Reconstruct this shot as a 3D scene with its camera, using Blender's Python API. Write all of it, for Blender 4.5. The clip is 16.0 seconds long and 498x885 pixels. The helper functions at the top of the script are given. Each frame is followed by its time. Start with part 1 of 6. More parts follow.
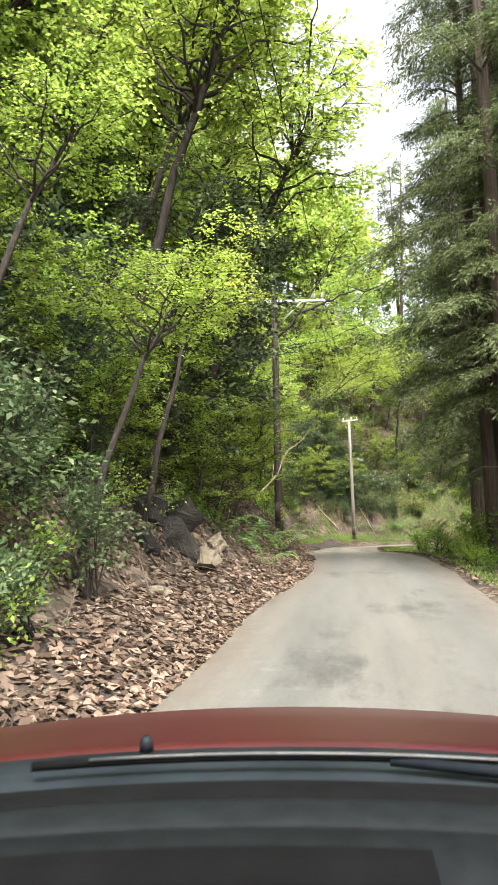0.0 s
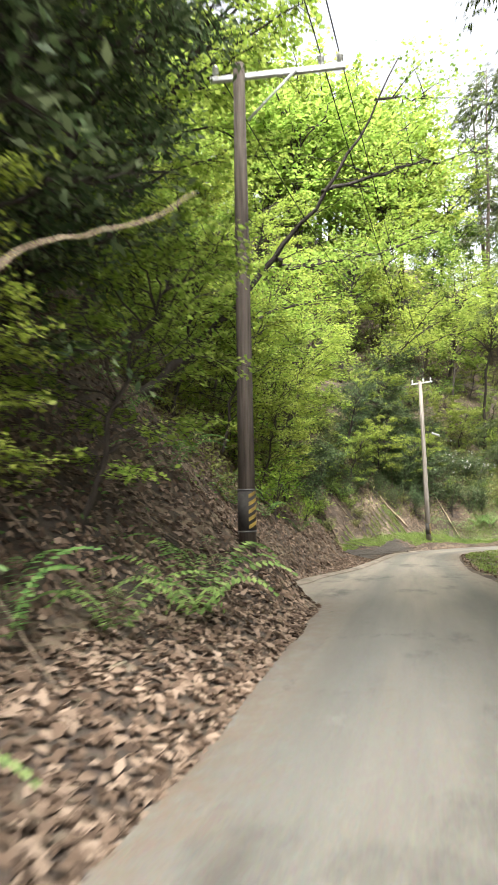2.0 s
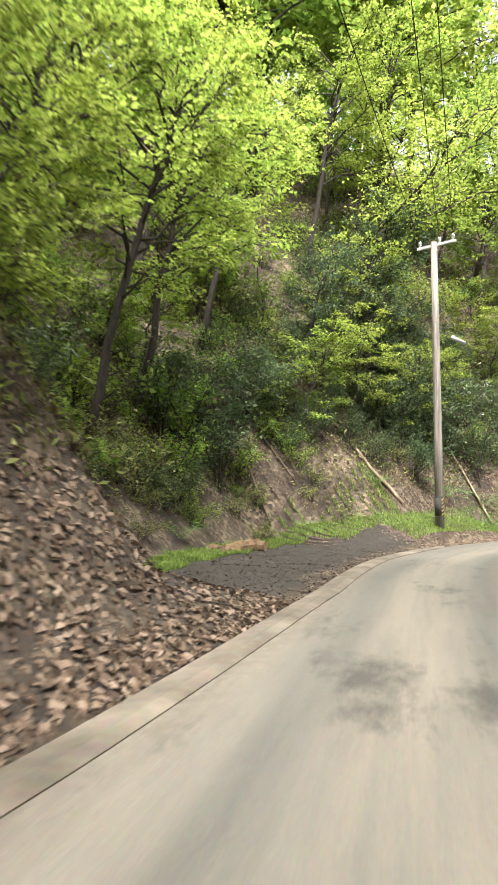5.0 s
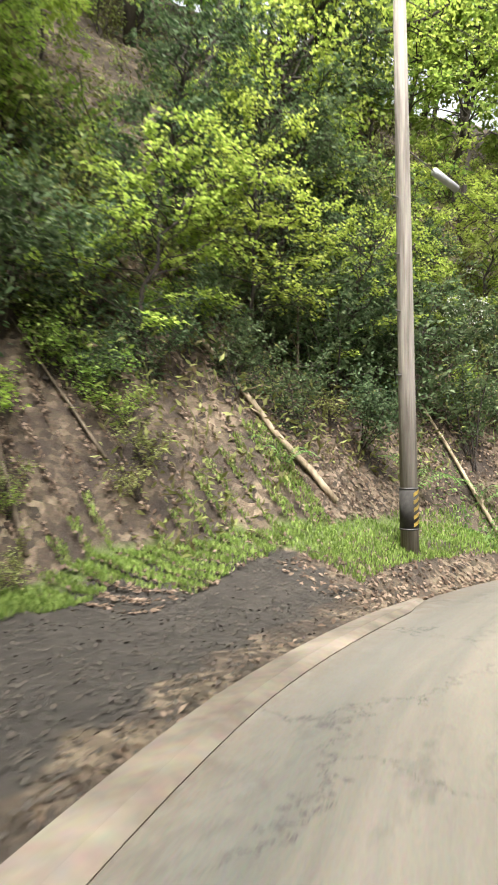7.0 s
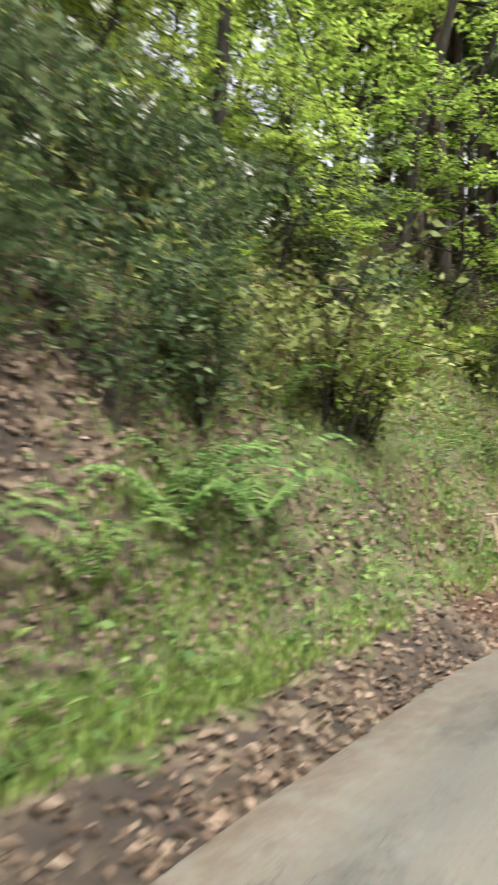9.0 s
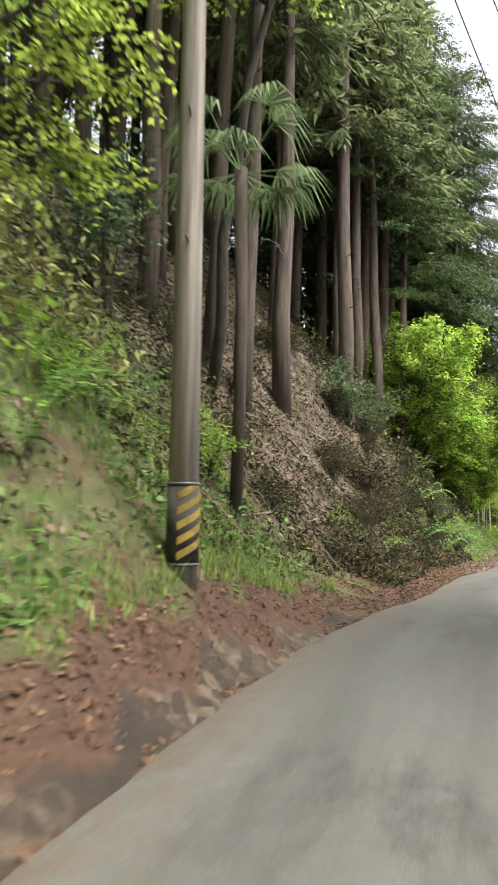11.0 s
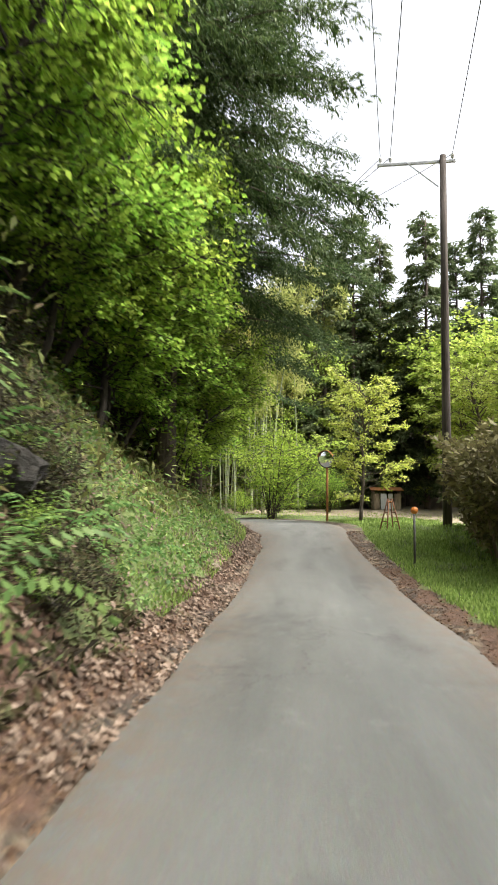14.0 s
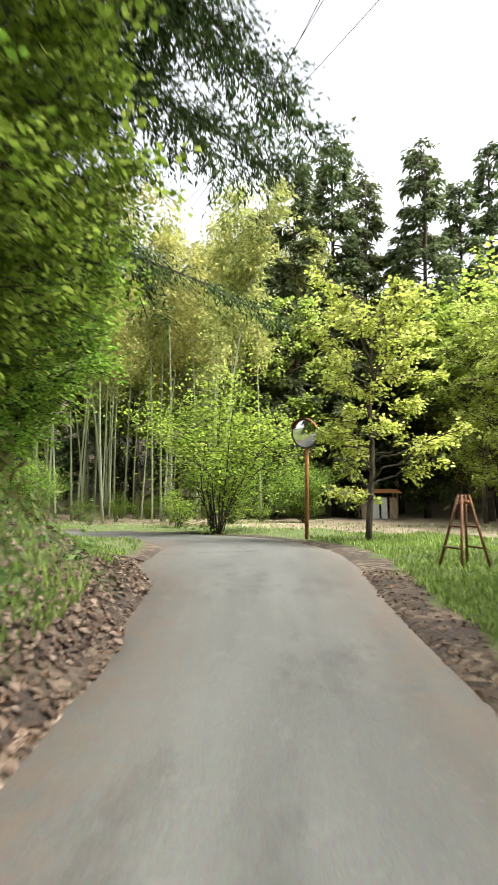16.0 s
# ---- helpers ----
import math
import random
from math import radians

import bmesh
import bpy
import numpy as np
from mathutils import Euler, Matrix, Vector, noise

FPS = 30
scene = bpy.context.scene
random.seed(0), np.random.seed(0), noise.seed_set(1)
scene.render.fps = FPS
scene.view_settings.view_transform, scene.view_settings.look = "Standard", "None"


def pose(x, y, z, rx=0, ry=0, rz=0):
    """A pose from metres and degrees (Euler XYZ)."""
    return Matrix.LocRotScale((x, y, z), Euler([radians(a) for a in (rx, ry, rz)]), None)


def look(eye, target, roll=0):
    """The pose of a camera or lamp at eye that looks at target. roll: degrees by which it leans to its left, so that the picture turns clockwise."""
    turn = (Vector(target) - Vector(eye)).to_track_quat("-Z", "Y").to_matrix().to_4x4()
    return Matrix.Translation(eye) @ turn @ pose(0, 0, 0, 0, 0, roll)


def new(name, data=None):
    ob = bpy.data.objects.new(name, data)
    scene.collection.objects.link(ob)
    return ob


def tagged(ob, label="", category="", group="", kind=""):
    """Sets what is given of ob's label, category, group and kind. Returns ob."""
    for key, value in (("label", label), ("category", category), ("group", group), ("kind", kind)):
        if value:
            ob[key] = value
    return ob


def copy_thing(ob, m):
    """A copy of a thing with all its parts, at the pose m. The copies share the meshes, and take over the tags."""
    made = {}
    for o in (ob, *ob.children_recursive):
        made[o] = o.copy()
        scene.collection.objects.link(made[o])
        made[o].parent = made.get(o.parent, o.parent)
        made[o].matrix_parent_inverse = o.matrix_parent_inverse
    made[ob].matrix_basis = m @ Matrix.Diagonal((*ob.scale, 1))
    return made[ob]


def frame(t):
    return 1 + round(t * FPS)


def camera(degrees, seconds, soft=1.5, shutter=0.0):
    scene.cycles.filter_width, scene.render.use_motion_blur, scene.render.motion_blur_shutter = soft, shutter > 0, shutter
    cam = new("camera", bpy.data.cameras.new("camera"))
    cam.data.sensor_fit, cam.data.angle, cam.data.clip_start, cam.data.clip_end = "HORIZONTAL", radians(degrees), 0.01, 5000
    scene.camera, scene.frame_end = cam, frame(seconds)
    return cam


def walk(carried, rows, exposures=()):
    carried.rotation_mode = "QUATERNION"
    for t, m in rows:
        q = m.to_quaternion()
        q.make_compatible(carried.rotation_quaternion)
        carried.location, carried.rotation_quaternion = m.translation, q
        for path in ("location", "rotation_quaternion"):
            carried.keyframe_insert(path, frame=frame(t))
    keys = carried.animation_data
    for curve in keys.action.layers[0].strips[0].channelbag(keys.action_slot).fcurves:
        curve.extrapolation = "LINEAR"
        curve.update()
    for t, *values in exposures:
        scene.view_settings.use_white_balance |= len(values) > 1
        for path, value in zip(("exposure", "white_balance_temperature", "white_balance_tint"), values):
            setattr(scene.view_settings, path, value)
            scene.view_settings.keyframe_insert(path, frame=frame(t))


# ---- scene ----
# ---------------------------------------------------------------- camera
cam = camera(41.76, 16.0, soft=1.4, shutter=0.33)
PATH = [
    (0.00, pose(-7.95, -15.58, 1.30, 96.58, 1.12, -4.75)),
    (0.04, pose(-7.94, -15.55, 1.30, 96.58, 1.12, -4.75)),
    (0.50, pose(-7.08, -13.00, 1.37, 96.61, 1.22, -2.06)),
    (1.00, pose(-6.35, -10.50, 1.42, 96.38, 1.47, 0.01)),
    (1.50, pose(-5.79, -8.02, 1.42, 96.12, 1.42, 1.17)),
    (2.00, pose(-5.13, -5.52, 1.47, 95.78, 1.04, 1.96)),
    (2.50, pose(-4.55, -3.19, 1.50, 95.37, 0.72, 2.61)),
    (3.00, pose(-3.93, -0.59, 1.51, 94.96, 0.48, 3.27)),
    (3.50, pose(-3.36, 1.88, 1.51, 93.83, 0.35, 1.80)),
    (3.70, pose(-3.19, 2.86, 1.49, 93.32, 0.10, 1.72)),
    (5.80, pose(-0.92, 13.80, 0.98, 92.67, -0.20, 2.31)),
    (6.00, pose(-0.72, 14.76, 0.96, 92.55, -0.51, 1.97)),
    (6.50, pose(-0.14, 17.23, 0.91, 92.30, -0.47, 0.37)),
    (7.00, pose(0.49, 19.61, 0.84, 92.20, -0.02, -1.24)),
    (7.50, pose(1.21, 21.85, 0.71, 92.25, -0.36, -3.75)),
    (8.00, pose(2.19, 24.24, 0.62, 92.54, -0.32, -7.75)),
    (8.30, pose(2.86, 25.53, 0.59, 92.76, -0.73, -11.95)),
    (8.50, pose(3.45, 26.38, 0.56, 93.22, -0.84, -15.72)),
    (8.80, pose(4.40, 27.48, 0.53, 94.04, -1.15, -21.92)),
    (9.00, pose(5.03, 28.13, 0.52, 94.45, -1.46, -26.95)),
    (9.20, pose(5.72, 28.72, 0.51, 95.01, -1.48, -32.33)),
    (9.50, pose(6.75, 29.43, 0.49, 95.72, -1.27, -40.68)),
    (9.80, pose(7.81, 30.02, 0.47, 96.23, -0.82, -46.14)),
    (10.00, pose(8.56, 30.34, 0.46, 96.48, -0.68, -48.32)),
    (10.20, pose(9.32, 30.60, 0.45, 96.82, -0.58, -49.61)),
    (12.30, pose(18.04, 33.58, 0.81, 94.20, -0.67, -62.11)),
    (12.40, pose(18.59, 33.71, 0.82, 94.02, -0.39, -64.25)),
    (12.50, pose(19.14, 33.83, 0.82, 94.15, -0.25, -68.80)),
    (13.00, pose(21.69, 34.41, 0.78, 94.23, 0.22, -72.72)),
    (13.50, pose(24.13, 34.97, 0.76, 94.15, 0.10, -73.37)),
    (14.00, pose(26.57, 35.54, 0.77, 93.95, -0.37, -73.91)),
    (14.50, pose(29.09, 36.06, 0.72, 93.93, -0.57, -75.16)),
    (15.00, pose(31.65, 36.52, 0.61, 94.12, -0.66, -76.26)),
    (15.50, pose(33.90, 36.93, 0.52, 94.43, -0.57, -76.75)),
    (16.00, pose(36.12, 37.37, 0.47, 94.74, -0.40, -76.81)),
]
walk(cam, PATH, [(0.0, 1.55), (1.5, 1.55), (3.5, 1.65), (7.0, 1.6), (8.0, 1.4), (10.0, 1.2), (12.3, 1.4), (13.2, 1.1), (14.2, 1.15), (15.0, 1.3), (16.0, 1.25)])

# ---------------------------------------------------------------- sky and sun
world = bpy.data.worlds.new("overcast")
scene.world = world
world.use_nodes = True
wn, wl = world.node_tree.nodes, world.node_tree.links
sky = wn.new("ShaderNodeTexSky")
sky.sky_type, sky.sun_disc = "NISHITA", False
sky.sun_elevation, sky.sun_rotation = radians(59), radians(174)
sky.air_density, sky.dust_density, sky.ozone_density = 1.0, 4.0, 1.0
veil = wn.new("ShaderNodeHueSaturation")
veil.inputs["Saturation"].default_value, veil.inputs["Value"].default_value = 0.2, 1.2
wl.new(sky.outputs[0], veil.inputs["Color"])
wl.new(veil.outputs[0], wn["Background"].inputs["Color"])
wn["Background"].inputs["Strength"].default_value = 0.15
sun_data = bpy.data.lights.new("sun", "SUN")
sun_data.energy, sun_data.angle, sun_data.color = 3.9, radians(30), (1.0, 0.97, 0.92)
sun = new("sun", sun_data)
sun.matrix_world = look((0, 0, 60), (-0.05, 0.51, 59.15))

# ---------------------------------------------------------------- materials
def nodes_of(name):
    m = bpy.data.materials.new(name)
    m.use_nodes = True
    return m, m.node_tree.nodes, m.node_tree.links


def ramp(nodes, stops):
    r = nodes.new("ShaderNodeValToRGB")
    while len(r.color_ramp.elements) < len(stops):
        r.color_ramp.elements.new(0.5)
    for e, (p, c) in zip(r.color_ramp.elements, stops):
        e.position, e.color = p, (*c, 1)
    return r


def grain(nodes, links, scale, detail=6, rough=0.6, coords="Object"):
    n = nodes.new("ShaderNodeTexNoise")
    n.inputs["Scale"].default_value, n.inputs["Detail"].default_value, n.inputs["Roughness"].default_value = scale, detail, rough
    c = nodes.new("ShaderNodeTexCoord")
    links.new(c.outputs[coords], n.inputs["Vector"])
    return n


def blend(nodes, links, fac, a, b, mode="MIX"):
    m = nodes.new("ShaderNodeMix")
    m.data_type, m.blend_type = "RGBA", mode
    for value, socket in ((fac, m.inputs[0]), (a, m.inputs[6]), (b, m.inputs[7])):
        if isinstance(value, (float, int)):
            socket.default_value = value
        elif isinstance(value, tuple):
            socket.default_value = (*value, 1)
        else:
            links.new(value, socket)
    return m.outputs[2]


def relief(nodes, links, bsdf, height, strength, distance):
    b = nodes.new("ShaderNodeBump")
    b.inputs["Strength"].default_value, b.inputs["Distance"].default_value = strength, distance
    links.new(height, b.inputs["Height"])
    links.new(b.outputs[0], bsdf.inputs["Normal"])


def surface(name, dark, light, scale, rough=0.8, metal=0.0, bump=0.3, distance=0.01, fine=None, stretch=None, sheen=None):
    """A plain material that varies at two scales."""
    m, n, l = nodes_of(name)
    p = n["Principled BSDF"]
    big, small = grain(n, l, scale), grain(n, l, fine or scale * 9)
    if stretch:
        for tex in (big, small):
            mp = n.new("ShaderNodeMapping")
            mp.inputs["Scale"].default_value = stretch
            l.new(tex.inputs["Vector"].links[0].from_socket, mp.inputs["Vector"])
            l.new(mp.outputs[0], tex.inputs["Vector"])
    r = ramp(n, [(0.3, dark), (0.7, light)])
    l.new(big.outputs["Fac"], r.inputs[0])
    c = blend(n, l, 0.35, r.outputs[0], small.outputs["Color"], "SOFT_LIGHT")
    hs = n.new("ShaderNodeHueSaturation")
    info = n.new("ShaderNodeObjectInfo")
    mr = n.new("ShaderNodeMapRange")
    mr.inputs["To Min"].default_value, mr.inputs["To Max"].default_value = 0.85, 1.15
    l.new(info.outputs["Random"], mr.inputs["Value"])
    l.new(mr.outputs[0], hs.inputs["Value"])
    l.new(c, hs.inputs["Color"])
    l.new(hs.outputs[0], p.inputs["Base Color"])
    p.inputs["Roughness"].default_value, p.inputs["Metallic"].default_value = rough, metal
    relief(n, l, p, small.outputs["Fac"], bump, distance)
    return m


def foliage(name, tones, through_light=0.45, rough=0.5):
    """Leaves: each its own tone, whole sprays tinted together, light shining through."""
    m, n, l = nodes_of(name)
    p, out = n["Principled BSDF"], n["Material Output"]
    geo = n.new("ShaderNodeNewGeometry")
    r = ramp(n, [(i / (len(tones) - 1), c) for i, c in enumerate(tones)])
    l.new(geo.outputs["Random Per Island"], r.inputs[0])
    patch = grain(n, l, 0.8, 3)
    v = n.new("ShaderNodeMapRange")
    v.inputs["From Min"].default_value, v.inputs["From Max"].default_value = 0.3, 0.7
    v.inputs["To Min"].default_value, v.inputs["To Max"].default_value = 0.72, 1.25
    l.new(patch.outputs["Fac"], v.inputs["Value"])
    info = n.new("ShaderNodeObjectInfo")
    hv = n.new("ShaderNodeMapRange")
    hv.inputs["To Min"].default_value, hv.inputs["To Max"].default_value = 0.485, 0.515
    l.new(info.outputs["Random"], hv.inputs["Value"])
    hs = n.new("ShaderNodeHueSaturation")
    l.new(hv.outputs[0], hs.inputs["Hue"])
    l.new(v.outputs[0], hs.inputs["Value"])
    l.new(r.outputs[0], hs.inputs["Color"])
    l.new(hs.outputs[0], p.inputs["Base Color"])
    p.inputs["Roughness"].default_value = rough
    p.inputs["Specular IOR Level"].default_value = 0.2
    t = n.new("ShaderNodeBsdfTranslucent")
    l.new(hs.outputs[0], t.inputs["Color"])
    mix = n.new("ShaderNodeMixShader")
    mix.inputs[0].default_value = through_light
    l.new(p.outputs[0], mix.inputs[1])
    l.new(t.outputs[0], mix.inputs[2])
    l.new(mix.outputs[0], out.inputs["Surface"])
    return m


maple_leaf = foliage("maple_leaf", [(0.17, 0.26, 0.042), (0.31, 0.41, 0.075), (0.45, 0.54, 0.125)], 0.68)
fresh_leaf = foliage("fresh_leaf", [(0.14, 0.25, 0.03), (0.28, 0.44, 0.055), (0.46, 0.61, 0.11)], 0.65)
bright_leaf = foliage("bright_leaf", [(0.125, 0.225, 0.028), (0.25, 0.395, 0.052), (0.42, 0.56, 0.105)], 0.6)
yellow_leaf = foliage("yellow_leaf", [(0.28, 0.375, 0.06), (0.455, 0.55, 0.11), (0.61, 0.68, 0.22)], 0.6)
mid_leaf = foliage("mid_leaf", [(0.11, 0.19, 0.035), (0.23, 0.34, 0.06), (0.38, 0.49, 0.12)], 0.55)
dark_leaf = foliage("dark_leaf", [(0.045, 0.08, 0.034), (0.09, 0.138, 0.058), (0.19, 0.24, 0.12)], 0.4, 0.55)
# darker cedar needles, with the silhouetted look of the overhead boughs in the colour
shaded_needle_leaf = foliage("shaded_needle_leaf", [(0.03, 0.058, 0.018), (0.06, 0.10, 0.03), (0.13, 0.18, 0.065)], 0.3, 0.6)
cedar_leaf = foliage("cedar_leaf", [(0.065, 0.096, 0.036), (0.13, 0.172, 0.07), (0.225, 0.265, 0.13)], 0.45, 0.6)
bamboo_leaf = foliage("bamboo_leaf", [(0.28, 0.32, 0.085), (0.46, 0.475, 0.15), (0.63, 0.62, 0.25)], 0.6)
fern_leaf = foliage("fern_leaf", [(0.07, 0.145, 0.04), (0.15, 0.26, 0.075), (0.26, 0.37, 0.12)], 0.5)
grass_blade = foliage("grass_blade", [(0.13, 0.20, 0.045), (0.245, 0.34, 0.085), (0.39, 0.48, 0.145)], 0.5)
dead_leaf = foliage("dead_leaf", [(0.045, 0.03, 0.02), (0.13, 0.09, 0.062), (0.27, 0.205, 0.152)], 0.15, 0.75)
olive_leaf = foliage("olive_leaf", [(0.11, 0.08, 0.04), (0.17, 0.18, 0.06), (0.22, 0.27, 0.08), (0.34, 0.37, 0.14)], 0.4, 0.6)
# dead brown leaves, their tones lowered further to hold the shade under the cedars
shaded_dry_leaf = foliage("shaded_dry_leaf", [(0.02, 0.016, 0.01), (0.06, 0.047, 0.027), (0.07, 0.09, 0.033), (0.15, 0.115, 0.065)], 0.25, 0.95)
white_petal = foliage("white_petal", [(0.55, 0.56, 0.50), (0.75, 0.75, 0.70)], 0.3)
bark = surface("bark", (0.045, 0.033, 0.025), (0.14, 0.11, 0.085), 3, 0.9, bump=0.8, distance=0.03, stretch=(4, 4, 0.6))
cedar_bark = surface("cedar_bark", (0.045, 0.032, 0.024), (0.145, 0.11, 0.085), 3, 0.9, bump=0.9, distance=0.03, stretch=(7, 7, 0.5))
dark_bark = surface("dark_bark", (0.02, 0.016, 0.013), (0.065, 0.05, 0.04), 4, 0.9, bump=0.8, distance=0.02, stretch=(3, 3, 0.8))
culm_skin = surface("culm_skin", (0.22, 0.26, 0.14), (0.46, 0.48, 0.34), 2, 0.5, bump=0.1)
pale_wood = surface("pale_wood", (0.15, 0.11, 0.07), (0.38, 0.30, 0.205), 4, 0.8, bump=0.4, stretch=(3, 3, 0.6))
pole_wood = surface("pole_wood", (0.03, 0.023, 0.018), (0.12, 0.098, 0.082), 2.5, 0.95, bump=0.5, stretch=(8, 8, 0.35))
twig_wood = surface("twig_wood", (0.07, 0.052, 0.036), (0.24, 0.185, 0.13), 4, 0.85, bump=0.5, stretch=(3, 3, 0.6))
pale_pole = surface("pale_pole", (0.11, 0.092, 0.076), (0.33, 0.295, 0.26), 2.5, 0.95, bump=0.4, stretch=(8, 8, 0.3))
zinc = surface("zinc", (0.40, 0.41, 0.42), (0.60, 0.61, 0.62), 6, 0.55, 0.3, 0.1)
dark_steel = surface("dark_steel", (0.05, 0.05, 0.05), (0.12, 0.115, 0.11), 8, 0.6, 0.4, 0.15)
rusty_steel = surface("rusty_steel", (0.16, 0.055, 0.02), (0.42, 0.19, 0.06), 5, 0.85, 0.1, 0.5, 0.004)
porcelain = surface("porcelain", (0.75, 0.75, 0.73), (0.85, 0.85, 0.83), 5, 0.25, 0, 0.0)
yellow_tape = surface("yellow_tape", (0.10, 0.075, 0.02), (0.36, 0.25, 0.05), 9, 0.5, 0, 0.1)
black_tape = surface("black_tape", (0.022, 0.02, 0.018), (0.06, 0.055, 0.05), 9, 0.9, 0, 0.3)
orange_paint = surface("orange_paint", (0.60, 0.17, 0.03), (0.80, 0.28, 0.05), 6, 0.5, 0, 0.1)
stone = surface("stone", (0.10, 0.082, 0.055), (0.29, 0.24, 0.165), 2.5, 0.9, bump=0.9, distance=0.04)
# dark rock; near black, so it also serves for shaded hollows in the far bank
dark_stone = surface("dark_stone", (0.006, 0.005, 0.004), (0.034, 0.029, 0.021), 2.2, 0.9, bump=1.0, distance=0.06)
sleeve_plastic = surface("sleeve_plastic", (0.50, 0.51, 0.50), (0.66, 0.66, 0.64), 4, 0.5, bump=0.05)
mirror_glass, _n, _l = nodes_of("mirror_glass")
_n["Principled BSDF"].inputs["Metallic"].default_value = 1.0
_n["Principled BSDF"].inputs["Roughness"].default_value = 0.04
_n["Principled BSDF"].inputs["Base Color"].default_value = (0.85, 0.86, 0.85, 1)


def road_material():
    """Old asphalt: stains and tracks drawn out along the lane, pale dust, dirt towards the edges."""
    m, n, l = nodes_of("worn_asphalt")
    p = n["Principled BSDF"]
    lane = n.new("ShaderNodeAttribute")
    lane.attribute_name = "lane"
    wear = n.new("ShaderNodeVertexColor")
    wear.layer_name = "cover"
    split = n.new("ShaderNodeSeparateColor")
    l.new(wear.outputs[0], split.inputs[0])

    def along(sx, sy, detail=6, rough=0.65):
        mp = n.new("ShaderNodeMapping")
        mp.inputs["Scale"].default_value = (sx, sy, 1)
        l.new(lane.outputs["Vector"], mp.inputs["Vector"])
        t = n.new("ShaderNodeTexNoise")
        t.inputs["Scale"].default_value, t.inputs["Detail"].default_value, t.inputs["Roughness"].default_value = 1.0, detail, rough
        l.new(mp.outputs[0], t.inputs["Vector"])
        return t.outputs["Fac"]

    def product(a, b):
        q = n.new("ShaderNodeMath")
        q.operation, q.use_clamp = "MULTIPLY", True
        l.new(a, q.inputs[0])
        l.new(b, q.inputs[1])
        return q.outputs[0]

    base = ramp(n, [(0.3, (0.056, 0.058, 0.053)), (0.7, (0.108, 0.111, 0.102))])
    l.new(along(1.6, 0.22), base.inputs[0])
    fine = grain(n, l, 60, 4, 0.8)
    mottle = grain(n, l, 3.5, 8, 0.75)
    dusty = ramp(n, [(0.3, (0.4, 0.4, 0.4)), (0.6, (1, 1, 1))])
    l.new(along(2.2, 0.14, 8, 0.7), dusty.inputs[0])
    c = blend(n, l, product(split.outputs[0], dusty.outputs[0]), base.outputs[0], (0.24, 0.208, 0.168))
    stain = ramp(n, [(0.55, (0, 0, 0)), (0.66, (0.75, 0.75, 0.75))])
    l.new(along(0.9, 0.35, 7, 0.7), stain.inputs[0])
    c = blend(n, l, stain.outputs[0], c, (0.045, 0.043, 0.039))
    pale = ramp(n, [(0.57, (0, 0, 0)), (0.72, (0.28, 0.28, 0.28))])
    l.new(mottle.outputs["Fac"], pale.inputs[0])
    c = blend(n, l, pale.outputs[0], c, (0.23, 0.225, 0.21))
    speck = ramp(n, [(0.40, (0, 0, 0)), (0.56, (1, 1, 1))])
    l.new(grain(n, l, 6, 9, 0.8).outputs["Fac"], speck.inputs[0])
    c = blend(n, l, product(split.outputs[1], speck.outputs[0]), c, (0.11, 0.08, 0.056))
    cells = n.new("ShaderNodeTexVoronoi")
    cells.feature = "DISTANCE_TO_EDGE"
    cells.inputs["Scale"].default_value = 0.45
    warp = grain(n, l, 1.6, 6, 0.7)
    bent = n.new("ShaderNodeVectorMath")
    bent.operation = "MULTIPLY_ADD"
    bent.inputs[1].default_value = (1.4, 1.4, 0)
    l.new(warp.outputs["Color"], bent.inputs[0])
    l.new(lane.outputs["Vector"], bent.inputs[2])
    l.new(bent.outputs[0], cells.inputs["Vector"])
    crack = ramp(n, [(0.0, (0.85, 0.85, 0.85)), (0.007, (0, 0, 0))])
    l.new(cells.outputs["Distance"], crack.inputs[0])
    some = ramp(n, [(0.50, (0, 0, 0)), (0.58, (1, 1, 1))])
    l.new(along(0.35, 0.12, 3, 0.5), some.inputs[0])
    c = blend(n, l, product(crack.outputs[0], some.outputs[0]), c, (0.03, 0.028, 0.025))
    c = blend(n, l, 0.75, c, fine.outputs["Color"], "SOFT_LIGHT")
    l.new(c, p.inputs["Base Color"])
    p.inputs["Roughness"].default_value = 0.8
    relief(n, l, p, fine.outputs["Fac"], 0.6, 0.008)
    return m


